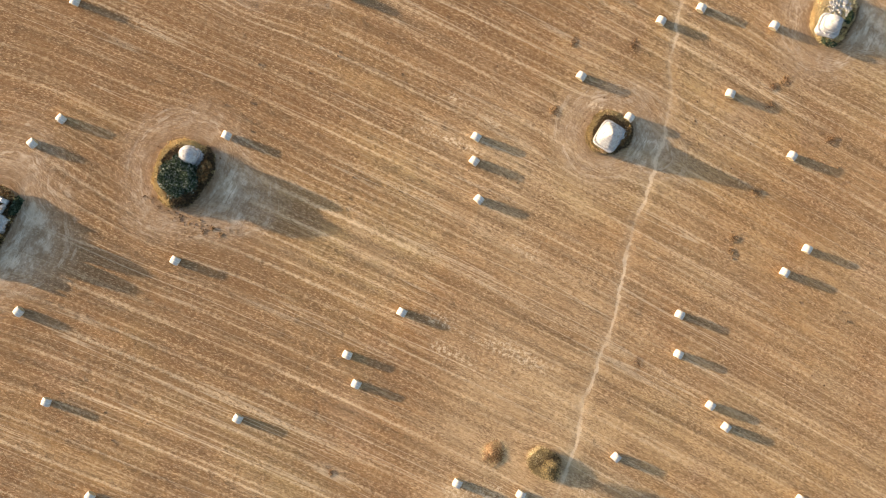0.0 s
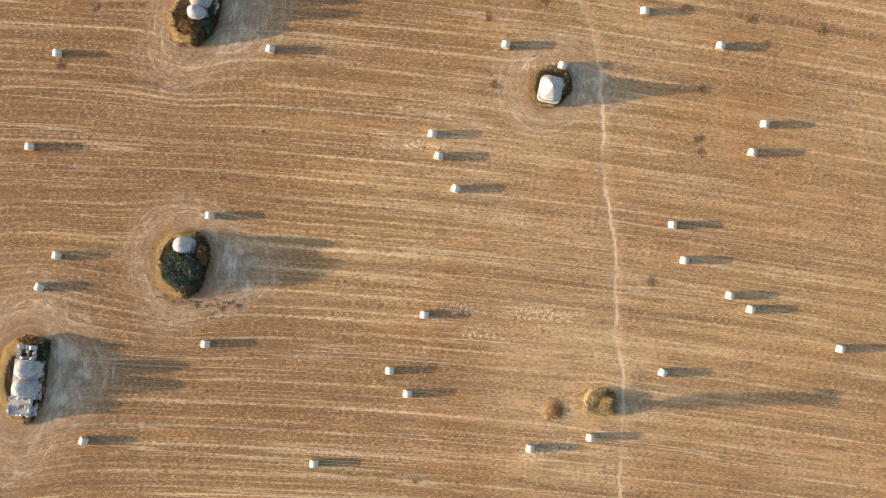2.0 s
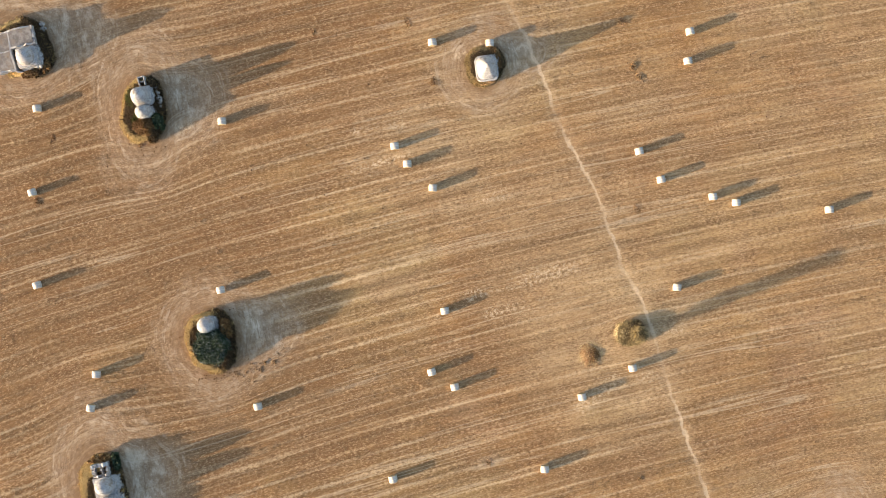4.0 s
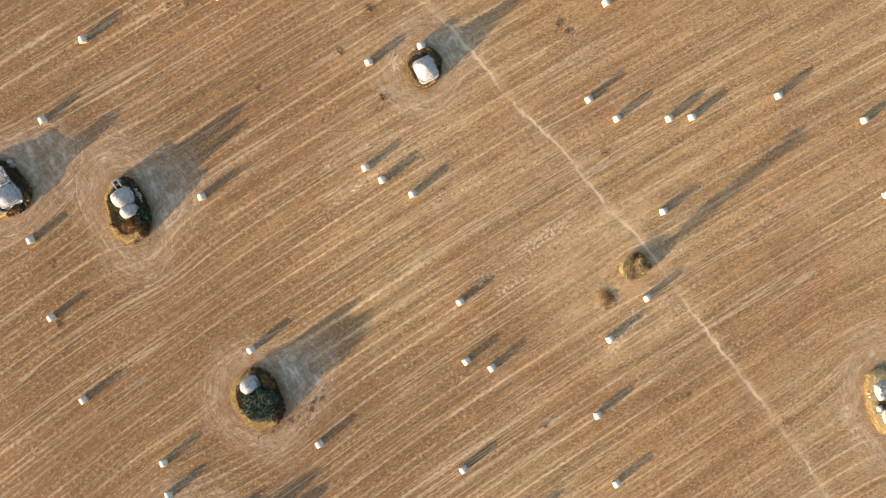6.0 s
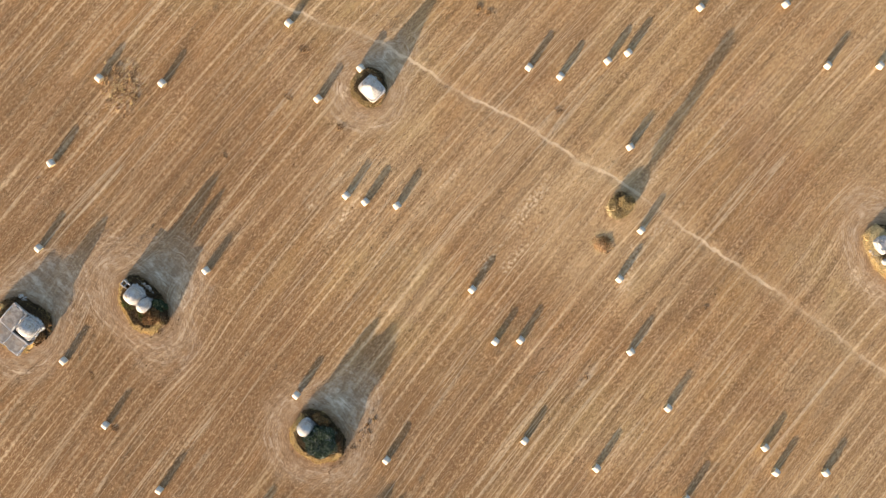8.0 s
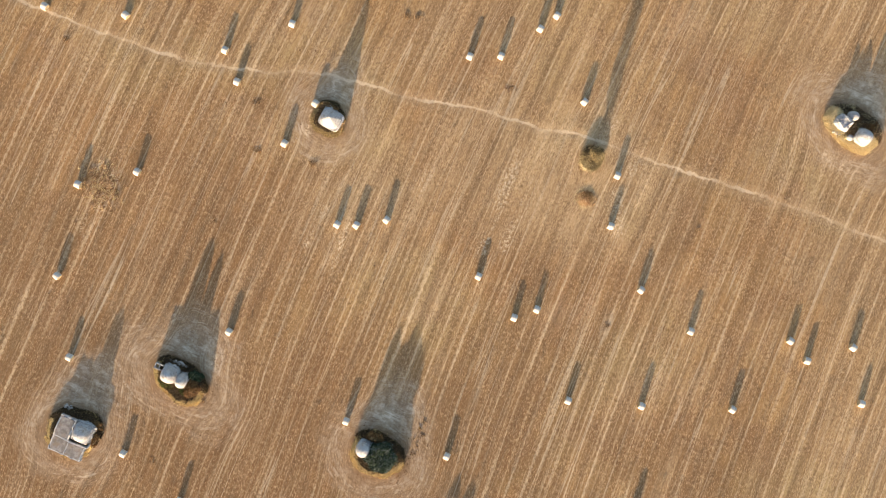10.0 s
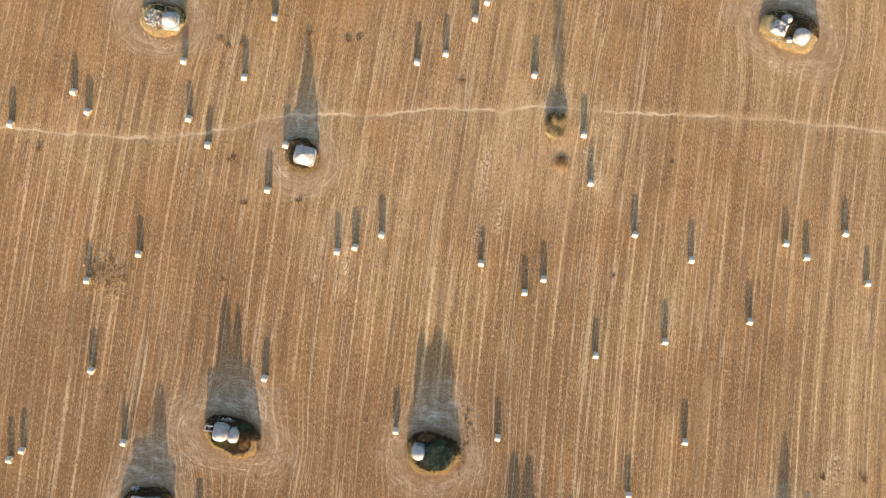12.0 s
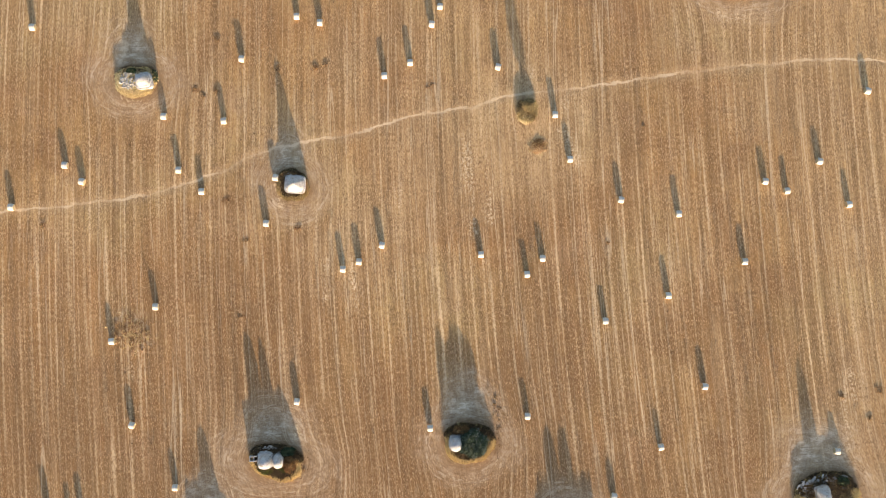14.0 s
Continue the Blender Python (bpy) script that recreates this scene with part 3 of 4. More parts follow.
def build_stubble(count):
    """Standing stubble in rows: thin upright blades, thinned out on the path and round the mounds."""
    rng = np.random.default_rng(12)
    n = int(count * 2.2)
    x, y = rng.uniform(-79, 82, n), rng.uniform(-64, 70, n)
    u = row_across(x, y)
    chance = 0.25 + 0.9 * rows_noise(u, y, 1.7, 0.05, 1) * (0.5 + rows_noise(u, y, 0.45, 0.02, 2))
    chance *= 0.55 + 0.7 * rows_noise(x, y, 0.09, 0.09, 3)
    for (ax, ay), (bx, by) in zip(TRACK, TRACK[1:]):
        chance *= np.clip(segment_distance(x, y, ax, ay, bx, by) / 0.9, 0.05, 1)
    for mx, my, a, b, turn, h in MOUNDS.values():
        q = (np.hypot((x - mx) / a, (y - my) / b) - 1) * min(a, b)
        chance *= np.where(q < 0.2, 0, np.clip(q / 5.0, 0.10, 1))
    keep = rng.random(n) < chance
    x, y = x[keep][:count], y[keep][:count]
    n = len(x)
    a = rng.uniform(0, math.tau, n)
    w, l = rng.uniform(0.02, 0.05, n), rng.uniform(0.03, 0.08, n)
    lx, ly = rng.normal(0, 0.05, n), rng.normal(0, 0.05, n)
    z = 0.05 * np.sin(x * 0.11 + 1.3 * np.sin(y * 0.05)) + 0.04 * np.sin(y * 0.09 + 0.7) - 0.09
    co = np.empty((n, 3, 3))
    co[:, 0] = np.stack([x - w * np.cos(a), y - w * np.sin(a), z], -1)
    co[:, 1] = np.stack([x + w * np.cos(a), y + w * np.sin(a), z], -1)
    co[:, 2] = np.stack([x + lx, y + ly, z + l], -1)
    me = bpy.data.meshes.new("stubble")
    me.vertices.add(n * 3)
    me.vertices.foreach_set("co", co.ravel())
    me.loops.add(n * 3)
    me.loops.foreach_set("vertex_index", np.arange(n * 3, dtype=np.int32))
    me.polygons.add(n)
    me.polygons.foreach_set("loop_start", np.arange(0, n * 3, 3, dtype=np.int32))
    me.update(calc_edges=True)
    me.materials.append(STUBBLE)
    return tagged(new("stubble", me), "short dry straw stubble standing in rows", "stubble", kind="stuff")


build_stubble(1000000)
build_ground()
MOUND_LABELS = {
    "green": "earth mound with golden grass rim under a green shrub",
    "twin": "earth mound with scrub round two whitewashed domes",
    "vault": "low round earth mound under a square vaulted shrine",
    "row": "long earth mound with golden grass under a row of domed rooms",
    "courts": "earth mound under a shrine with open courts",
    "rubble": "earth mound with straw grass and broken stones",
    "ruin": "golden grassy earth mound under ruined tombs",
    "corner": "stony earth mound with grass and a small shrine",
    "tree": "small mound of trampled dry grass under a tree",
}
for key, label in MOUND_LABELS.items():
    build_mound(key, label)


# ---- shrines ----
def domed_room(root, x, y, base, wall_z, hx, hy, dome_h, seed, square=2.1, bx=None, by=None, z0=0.3, drum=0.25, power=0.9, cap=True, wall_square=3.2):
    """A square room, a drum and a dome on it."""
    bx, by = bx or hx + 0.08, by or hy + 0.08
    bm = ring_solid([(bx, by, z0), (bx, by, wall_z - 0.08), (bx - 0.06, by - 0.06, wall_z)], 40, wall_square, 0.03, seed)
    bm.transform(Matrix.Translation((x, y, 0)))
    part("room_walls", bm, PLASTER, root)
    # crumbling plaster ledge on the weather side
    bm = ring_solid([(bx + 0.20, by + 0.24, z0), (bx + 0.16, by + 0.20, wall_z - 0.9), (bx - 0.06, by - 0.02, wall_z - 0.55)], 36, wall_square, 0.10, seed + 7)
    bm.transform(Matrix.Translation((x + 0.06, y + 0.22, 0)))
    part("broken_ledge", bm, PLASTER, root)
    bm = ring_solid([(hx + 0.1, hy + 0.1, wall_z - 0.05), (hx + 0.1, hy + 0.1, wall_z + drum), (hx, hy, wall_z + drum + 0.05)], 40, square, 0.018, seed + 1)
    bm.transform(Matrix.Translation((x, y, 0)))
    part("drum", bm, PLASTER, root)
    bm = ring_solid(dome_sections(hx, hy, wall_z + drum, dome_h, 10, power), 40, square, 0.010, seed + 2)
    bm.transform(Matrix.Translation((x, y, 0)))
    dome = part("dome", bm, PLASTER, root, smooth=True)
    if cap:
        bm = ring_solid([(0.10, 0.10, 0), (0.08, 0.08, 0.10), (0.02, 0.02, 0.24)], 10, 2, 0.02, seed + 3)
        bm.transform(Matrix.Translation((x, y, wall_z + drum + dome_h - 0.03)))
        part("finial", bm, PLASTER, dome)


def shrine(name, x, y, turn, label):
    root = empty(name, x, y, 0, turn, label, "shrine", "shrines on the mounds")
    root.matrix_basis = root.matrix_basis @ Matrix.Diagonal((1, 1, 0.86, 1))
    return root


s = shrine("domed_shrine", 3.55, -33.5, 0, "small whitewashed shrine with an egg-shaped dome beside a shrub")
domed_room(s, 0, 0, 0, 2.1, 1.0, 1.1, 1.4, 11)

s = shrine("twin_domed_shrine", -27.2, -35.85, 2, "weathered whitewashed shrine with two joined domes")
domed_room(s, -1.05, -0.4, 0, 2.2, 1.1, 1.15, 1.95, 21, 2.5, 1.24, 1.28)
domed_room(s, 1.05, -0.5, 0, 2.0, 0.78, 1.02, 1.9, 25, 2.1, 0.86, 1.1)
for k, (x0, y0, x1, y1) in enumerate(((-3.58, -0.42, -2.45, -0.28), (-3.58, 0.34, -2.45, 0.48), (-3.72, -0.42, -3.58, 0.48), (-3.05, -0.28, -2.93, 0.34))):
    part("porch_wall", wall_box(x0, y0, x1, y1, 0.3, 1.9, 30 + k, 0.2, 4), PLASTER, s)
part("broken_wall", wall_box(0.5, 0.8, 1.5, 1.15, 0.3, 1.5, 34, 1.1, 7), PLASTER, s)

s = shrine("vaulted_shrine", -23.3, 9.85, -3, "square whitewashed shrine with a pointed cloister vault")
part("room_walls", ring_solid([(1.74, 1.52, 0.2), (1.74, 1.52, 1.38), (1.68, 1.46, 1.46)], 48, 5.0, 0.006, 41), PLASTER, s)
part("vault", ring_solid([(1.58, 1.36, 1.45), (1.50, 1.29, 1.75), (1.34, 1.16, 2.05), (1.12, 0.98, 2.35), (0.90, 0.79, 2.7), (0.70, 0.62, 3.1), (0.48, 0.43, 3.6), (0.24, 0.22, 4.05), (0.05, 0.05, 4.3)], 48, 3.2, 0.014, 42), PLASTER, s, smooth=True)

s = shrine("row_of_domed_rooms", 23.4, -50.8, 1.5, "long whitewashed ruin with two domes and roofless end rooms")
part("terrace", wall_box(-2.6, -1.45, 2.25, 1.6, 0.3, 1.85, 50, 0.12, 9), PLASTER, s)
domed_room(s, -1.45, 0.15, 0, 2.1, 1.1, 1.2, 1.7, 51, 2.1, 1.15, 1.4)
domed_room(s, 0.95, 0.1, 0, 2.1, 1.1, 1.2, 1.7, 55, 2.1, 1.15, 1.4)
for k, (x0, y0, x1, y1, z1) in enumerate(((-4.5, -1.3, -4.0, 1.0, 2.3), (-4.0, -1.3, -2.7, -0.85, 2.2), (-4.0, 0.65, -2.7, 1.0, 2.4), (-4.0, -0.1, -3.0, 0.15, 2.1), (-3.0, -0.85, -2.7, 0.65, 2.2))):
    part("broken_wall", wall_box(x0, y0, x1, y1, 0.3, z1, 60 + k, 0.9, 9), PLASTER, s)
part("floor_fill", wall_box(-4.0, -0.85, -3.0, 0.65, 0.3, 0.9, 64), COURT_FLOOR, s)
for k, (x0, y0, x1, y1, z1) in enumerate(((2.2, -1.6, 4.5, -1.35, 2.2), (2.2, 1.0, 4.5, 1.25, 2.3), (4.25, -1.35, 4.5, 1.0, 2.2), (2.2, -1.35, 2.4, 1.0, 2.2), (3.1, -0.2, 3.5, 1.0, 2.15))):
    part("room_wall", wall_box(x0, y0, x1, y1, 0.3, z1, 70 + k, 0.5, 9), PLASTER, s)
part("roof_slab", wall_box(2.4, -1.35, 4.25, 1.0, 0.3, 1.85, 76), GREY_ROOF, s)
part("buttress", wall_box(-2.4, 1.6, -0.9, 1.85, 0.3, 1.5, 77, 0.9, 5), PLASTER, s)
part("buttress", wall_box(0.2, 1.55, 2.3, 2.0, 0.3, 1.7, 79, 0.9, 7), PLASTER, s)
part("buttress", wall_box(2.6, 1.3, 4.4, 1.7, 0.3, 1.5, 78, 0.7, 5), PLASTER, s)

s = shrine("courtyard_shrine", -37.6, -51.4, 2.5, "whitewashed shrine with one dome and three walled courts")
domed_room(s, 1.35, 1.05, 0, 2.0, 1.15, 1.15, 1.75, 81, 2.3, 1.4, 1.42, wall_square=6.0)
for k, (x0, y0, x1, y1, z1, r) in enumerate(((0.0, 2.5, 2.9, 2.7, 1.9, 1.3), (2.8, -0.7, 3.0, 2.5, 1.7, 1.2), (-2.7, 2.35, -0.1, 2.6, 2.3, .7), (-2.7, -0.7, -2.5, 2.35, 2.15, .3), (-0.32, -0.7, -0.1, 2.35, 2.3, .3), (-2.7, -0.92, 2.9, -0.7, 2.1, .4),
                                            (-2.7, -3.1, -2.5, -0.95, 1.65, .3), (-2.7, -3.3, 2.6, -3.1, 1.55, .35), (2.4, -3.1, 2.6, -0.95, 1.6, .35), (-0.18, -3.1, 0.0, -0.95, 1.6, .3))):
    part("court_wall", wall_box(x0, y0, x1, y1, 0.2, z1, 90 + k, r, 7), PLASTER, s)
part("court_floor", wall_box(-2.5, -0.7, -0.32, 2.35, 0.2, 1.86, 99), COURT_FLOOR, s)
part("court_floor", wall_box(-2.5, -3.1, -0.18, -0.92, 0.2, 1.42, 100), COURT_FLOOR, s)
part("court_floor", wall_box(0.0, -3.1, 2.4, -0.92, 0.2, 1.40, 101), COURT_FLOOR, s)

s = shrine("domed_shrine", -48.4, 27.0, 8, "sunlit whitewashed shrine with a rounded dome beside rubble")
domed_room(s, 0, 0, 0, 2.1, 1.02, 1.02, 1.75, 111, 2.6, 1.1, 1.1)
part("plinth", ring_solid([(1.45, 1.4, 0.4), (1.42, 1.38, 1.25), (1.3, 1.25, 1.35)], 32, 4.0, 0.01, 117), PLASTER, s)

s = shrine("domed_shrine", 51.4, 43.4, -10, "whitewashed shrine with a smooth round dome in tall dry grass")
domed_room(s, 0, 0, 0, 1.9, 1.15, 1.15, 1.7, 121, 2.2, 1.22, 1.22)
s = shrine("small_tomb", 49.75, 42.6, 0, "small low plastered tomb dome beside a larger shrine")
part("dome", ring_solid([(0.62, 0.55, 0.4), (0.62, 0.55, 0.9), (0.5, 0.45, 1.25), (0.25, 0.22, 1.45)], 20, 2.3, 0.02, 125), PLASTER, s, smooth=True)
s = shrine("broken_tower", 47.8, 44.2, -14, "roofless square tomb with a dark broken opening")
part("broken_wall", broken_shell(1.0, 0.92, 0.36, 0.3, 2.75, 0.95, 40, 4.0, 130), PLASTER, s)
part("rubble_fill", ring_solid([(0.62, 0.54, 0.4), (0.58, 0.5, 1.2), (0.3, 0.28, 1.35)], 16, 3.0, 0.08, 133), COURT_FLOOR, s)
part("sloping_skirt", ring_solid([(1.55, 1.4, 0.3), (1.3, 1.15, 1.2), (1.06, 0.96, 1.9)], 28, 3.5, 0.07, 135), PLASTER, s)
s = shrine("collapsed_dome", 48.7, 45.8, 20, "grey shell of a collapsed tomb dome")
part("shell", ring_solid(dome_sections(1.0, 0.8, 0.9, 1.3, 6), 24, 2.2, 0.02, 137), GREY_ROOF, s, smooth=True)
part("foot_wall", ring_solid([(1.05, 0.85, 0.3), (1.05, 0.85, 0.95)], 24, 2.6, 0.02, 138), GREY_ROOF, s)

s = shrine("gabled_tomb", 65.0, -41.9, 12, "small whitewashed tomb with a pointed roof among stones")
part("room_walls", ring_solid([(1.15, 1.3, 0.2), (1.15, 1.3, 1.9)], 32, 8, 0.005, 141), PLASTER, s)
part("roof", ring_solid([(1.2, 1.35, 1.88), (1.1, 1.2, 2.6), (0.85, 0.95, 3.4), (0.5, 0.55, 4.1), (0.08, 0.1, 4.6)], 32, 5, 0.01, 142), PLASTER, s, smooth=True)

# ---- scrub, grass and stones on the mounds ----
shrub(6.45, -33.25, 0.5, 2.75, 2.35, 2.75, 17000, GREEN_LEAF, 201, "dense dark green shrub leaning on a domed shrine", leaf=0.13, lumps=22, accent=(PALE_TWIGS_GLINTS, 0.30))
shrub(4.2, -31.2, 0.5, 1.7, 0.8, 1.6, 1500, BROWN_LEAF, 203, "brown dry scrub at the foot of a shrine", accent=(GREEN_LEAF, 0.5))
shrub(-24.3, -36.9, 0.5, 1.35, 1.45, 1.5, 2600, BROWN_LEAF, 205, "rusty brown scrub beside two domes", accent=(GREEN_LEAF, 0.25))
shrub(-25.2, -37.6, 0.5, 1.3, 0.8, 0.9, 1600, FRESH_LEAF, 206, "low yellow-green bush on a mound")
shrub(-27.8, -38.0, 0.5, 1.6, 0.7, 0.8, 1300, FRESH_LEAF, 207, "low yellow-green bush below a dome")
shrub(-24.6, -34.8, 0.5, 1.4, 0.8, 1.3, 1300, GREEN_LEAF, 208, "dark green bush behind two domes")
shrub(-24.3, 11.6, 0.4, 1.6, 0.5, 0.6, 1100, BROWN_LEAF, 209, "dry brown scrub round a square shrine", accent=(PALE_GRASS, 0.3))
shrub(-21.55, 9.9, 0.2, 0.4, 1.3, 0.5, 700, RUST_LEAF, 210, "dry brown scrub round a square shrine", accent=(DRY_TWIGS, 0.5))
shrub(-25.6, 9.2, 0.25, 0.5, 1.2, 0.5, 500, RUST_LEAF, 211, "dry brown scrub round a square shrine", accent=(DRY_TWIGS, 0.6))
shrub(19.2, -48.9, 0.4, 1.4, 0.7, 1.0, 1300, GREEN_LEAF, 212, "green weeds behind a ruined room")
shrub(18.4, -51.2, 0.4, 0.7, 1.6, 0.7, 1200, BROWN_LEAF, 213, "rusty scrub at the end of a ruin", accent=(DRY_GRASS, 0.5))
shrub(-35.0, -48.3, 0.3, 1.3, 0.6, 0.8, 900, BROWN_LEAF, 214, "brown scrub behind a courtyard shrine", accent=(GREEN_LEAF, 0.4))
shrub(-34.3, -50.6, 0.3, 0.6, 1.4, 0.7, 900, BROWN_LEAF, 215, "rusty scrub beside a courtyard shrine")
shrub(-50.4, 28.7, 0.4, 1.0, 0.6, 0.9, 900, GREEN_LEAF, 216, "green bush among broken stones", accent=(FRESH_LEAF, 0.4))
shrub(-46.6, 28.0, 0.3, 0.5, 1.2, 0.8, 700, GREEN_LEAF, 217, "low green weeds beside a shrine", accent=(DRY_GRASS, 0.6))
shrub(51.6, 45.3, 0.4, 1.5, 0.8, 0.9, 1100, BROWN_LEAF, 218, "dark dry scrub behind a domed shrine", accent=(GREEN_LEAF, 0.2))
shrub(68.6, -39.9, 0.4, 1.1, 1.0, 1.2, 1300, GREEN_LEAF, 219, "green bush on a stony mound", accent=(FRESH_LEAF, 0.4))
shrub(17.35, 16.3, -0.05, 1.6, 1.4, 0.20, 800, RUST_LEAF, 220, "tangled dry brown bush in the stubble", leaf=0.11, lumps=13, accent=(DRY_GRASS, 0.8))
rubble(-50.8, 27.1, 1.7, 1.4, 0.75, 120, 301, "heap of broken whitewashed stones beside a shrine")
rubble(62.8, -41.2, 1.9, 1.4, 0.65, 100, 302, "heap of broken whitewashed stones beside a tomb")
rubble(68.9, -40.4, 0.9, 1.4, 0.5, 50, 303, "scattered pale stones on a mound")
rubble(65.6, -39.8, 2.3, 0.8, 0.7, 70, 311, "white stones fallen from a tomb on a mound")
rubble(-27.9, -34.3, 1.4, 0.35, 0.75, 26, 308, "fallen white stones behind two domes")
rubble(-25.5, -35.1, 0.6, 0.5, 0.8, 14, 309, "fallen white stones beside a dome")
rubble(4.9, -33.9, 0.5, 0.7, 0.85, 12, 310, "broken white plaster beside a domed shrine")
rubble(5.2, -32.2, 0.9, 0.5, 0.8, 18, 304, "fallen white stones behind a domed shrine")
rubble(-40.4, -47.9, 0.8, 0.4, 0.3, 14, 305, "fallen white stones at a court wall")
rubble(-24.2, 11.35, 1.3, 0.3, 0.6, 30, 306, "fallen white stones behind a square shrine")
rubble(48.0, 42.3, 1.4, 0.5, 0.6, 18, 307, "fallen white stones below a broken tomb")

# golden grass stays on the southern banks, so their sunlit rim is partly colour
sun_edge = lambda x, y, f: (1.0 if y < 1.2 else 0.02) if 0.05 < f < 0.20 else (0.10 if f < 0.3 else 0.02)
sunny_half = lambda x, y, f: (1.0 if f < 0.45 else 0.25) if y < 0.4 else 0.01
# scrub grows in the middle; on north banks its dark colour also paints shade
core = lambda x, y, f: 1.0 if f > 0.40 or y > 0.8 else (0.12 if f > 0.28 else 0.0)
inside = lambda x, y, f: 1.0 if f > 0.30 or y > 0.8 else (0.22 if f > 0.20 else 0.0)
for key, count, mat, seed, keep, blade, label in (
        ("green", 1900, DRY_GRASS, 401, sun_edge, 0.20, "golden dry grass round a green mound"),
        ("twin", 1100, DRY_GRASS, 402, sun_edge, 0.20, "golden dry grass round the mound of two domes"),
        ("vault", 1100, DRY_TWIGS, 403, lambda x, y, f: 1.0 if f < 0.22 and y < 1.6 else 0.25, 0.24, "tawny dry grass round a square shrine"),
        ("row", 2900, DRY_GRASS, 404, lambda x, y, f: 1.0 if f < 0.34 and y < 1.6 else 0.02, 0.22, "golden dry grass round a ruined row"),
        ("courts", 1100, DRY_GRASS, 405, lambda x, y, f: 1.0 if y < -2.2 and f < 0.3 else 0.06, 0.22, "golden dry grass below a courtyard shrine"),
        ("rubble", 2200, STRAW, 406, lambda x, y, f: (1.0 if f < 0.5 else 0.4) if y < 1.2 else 0.05, 0.26, "straw-coloured grass among stones"),
        ("ruin", 3000, STRAW, 407, lambda x, y, f: (1.0 if f < 0.5 else 0.3) if y < 0.6 else 0.12, 0.26, "tall golden straw grass on a mound"),
        ("corner", 1200, DRY_GRASS, 408, sunny_half, 0.36, "dry grass on a stony mound"),
        ("tree", 1700, DRY_TWIGS, 409, lambda x, y, f: 1.0 if y < 0.2 + 0.5 * x else 0.12, 0.5, "bleached dry grass under a tree")):
    grass_on(key, count, mat, seed, keep, blade, label)
for key, count, seed, blade, label in (
        ("green", 2400, 411, 0.5, "dark dead scrub round a shrub"), ("twin", 2600, 412, 0.5, "dark dead scrub round two domes"),
        ("vault", 1900, 413, 0.35, "dark dead scrub round a square shrine"), ("row", 1700, 414, 0.45, "brown dead scrub round a ruined row"),
        ("courts", 2400, 415, 0.45, "dark dead scrub behind a courtyard shrine"), ("rubble", 200, 416, 0.35, "brown dead scrub among stones"),
        ("ruin", 1300, 417, 0.4, "brown dead scrub among ruined tombs"), ("corner", 2000, 418, 0.45, "dark dead scrub on a stony mound"),
        ("tree", 1000, 419, 0.5, "dark dead scrub at the foot of a tree")):
    grass_on(key, count, DARK_SCRUB, seed, core if key in ("row", "ruin", "rubble") else inside, blade, label, lean=0.6)


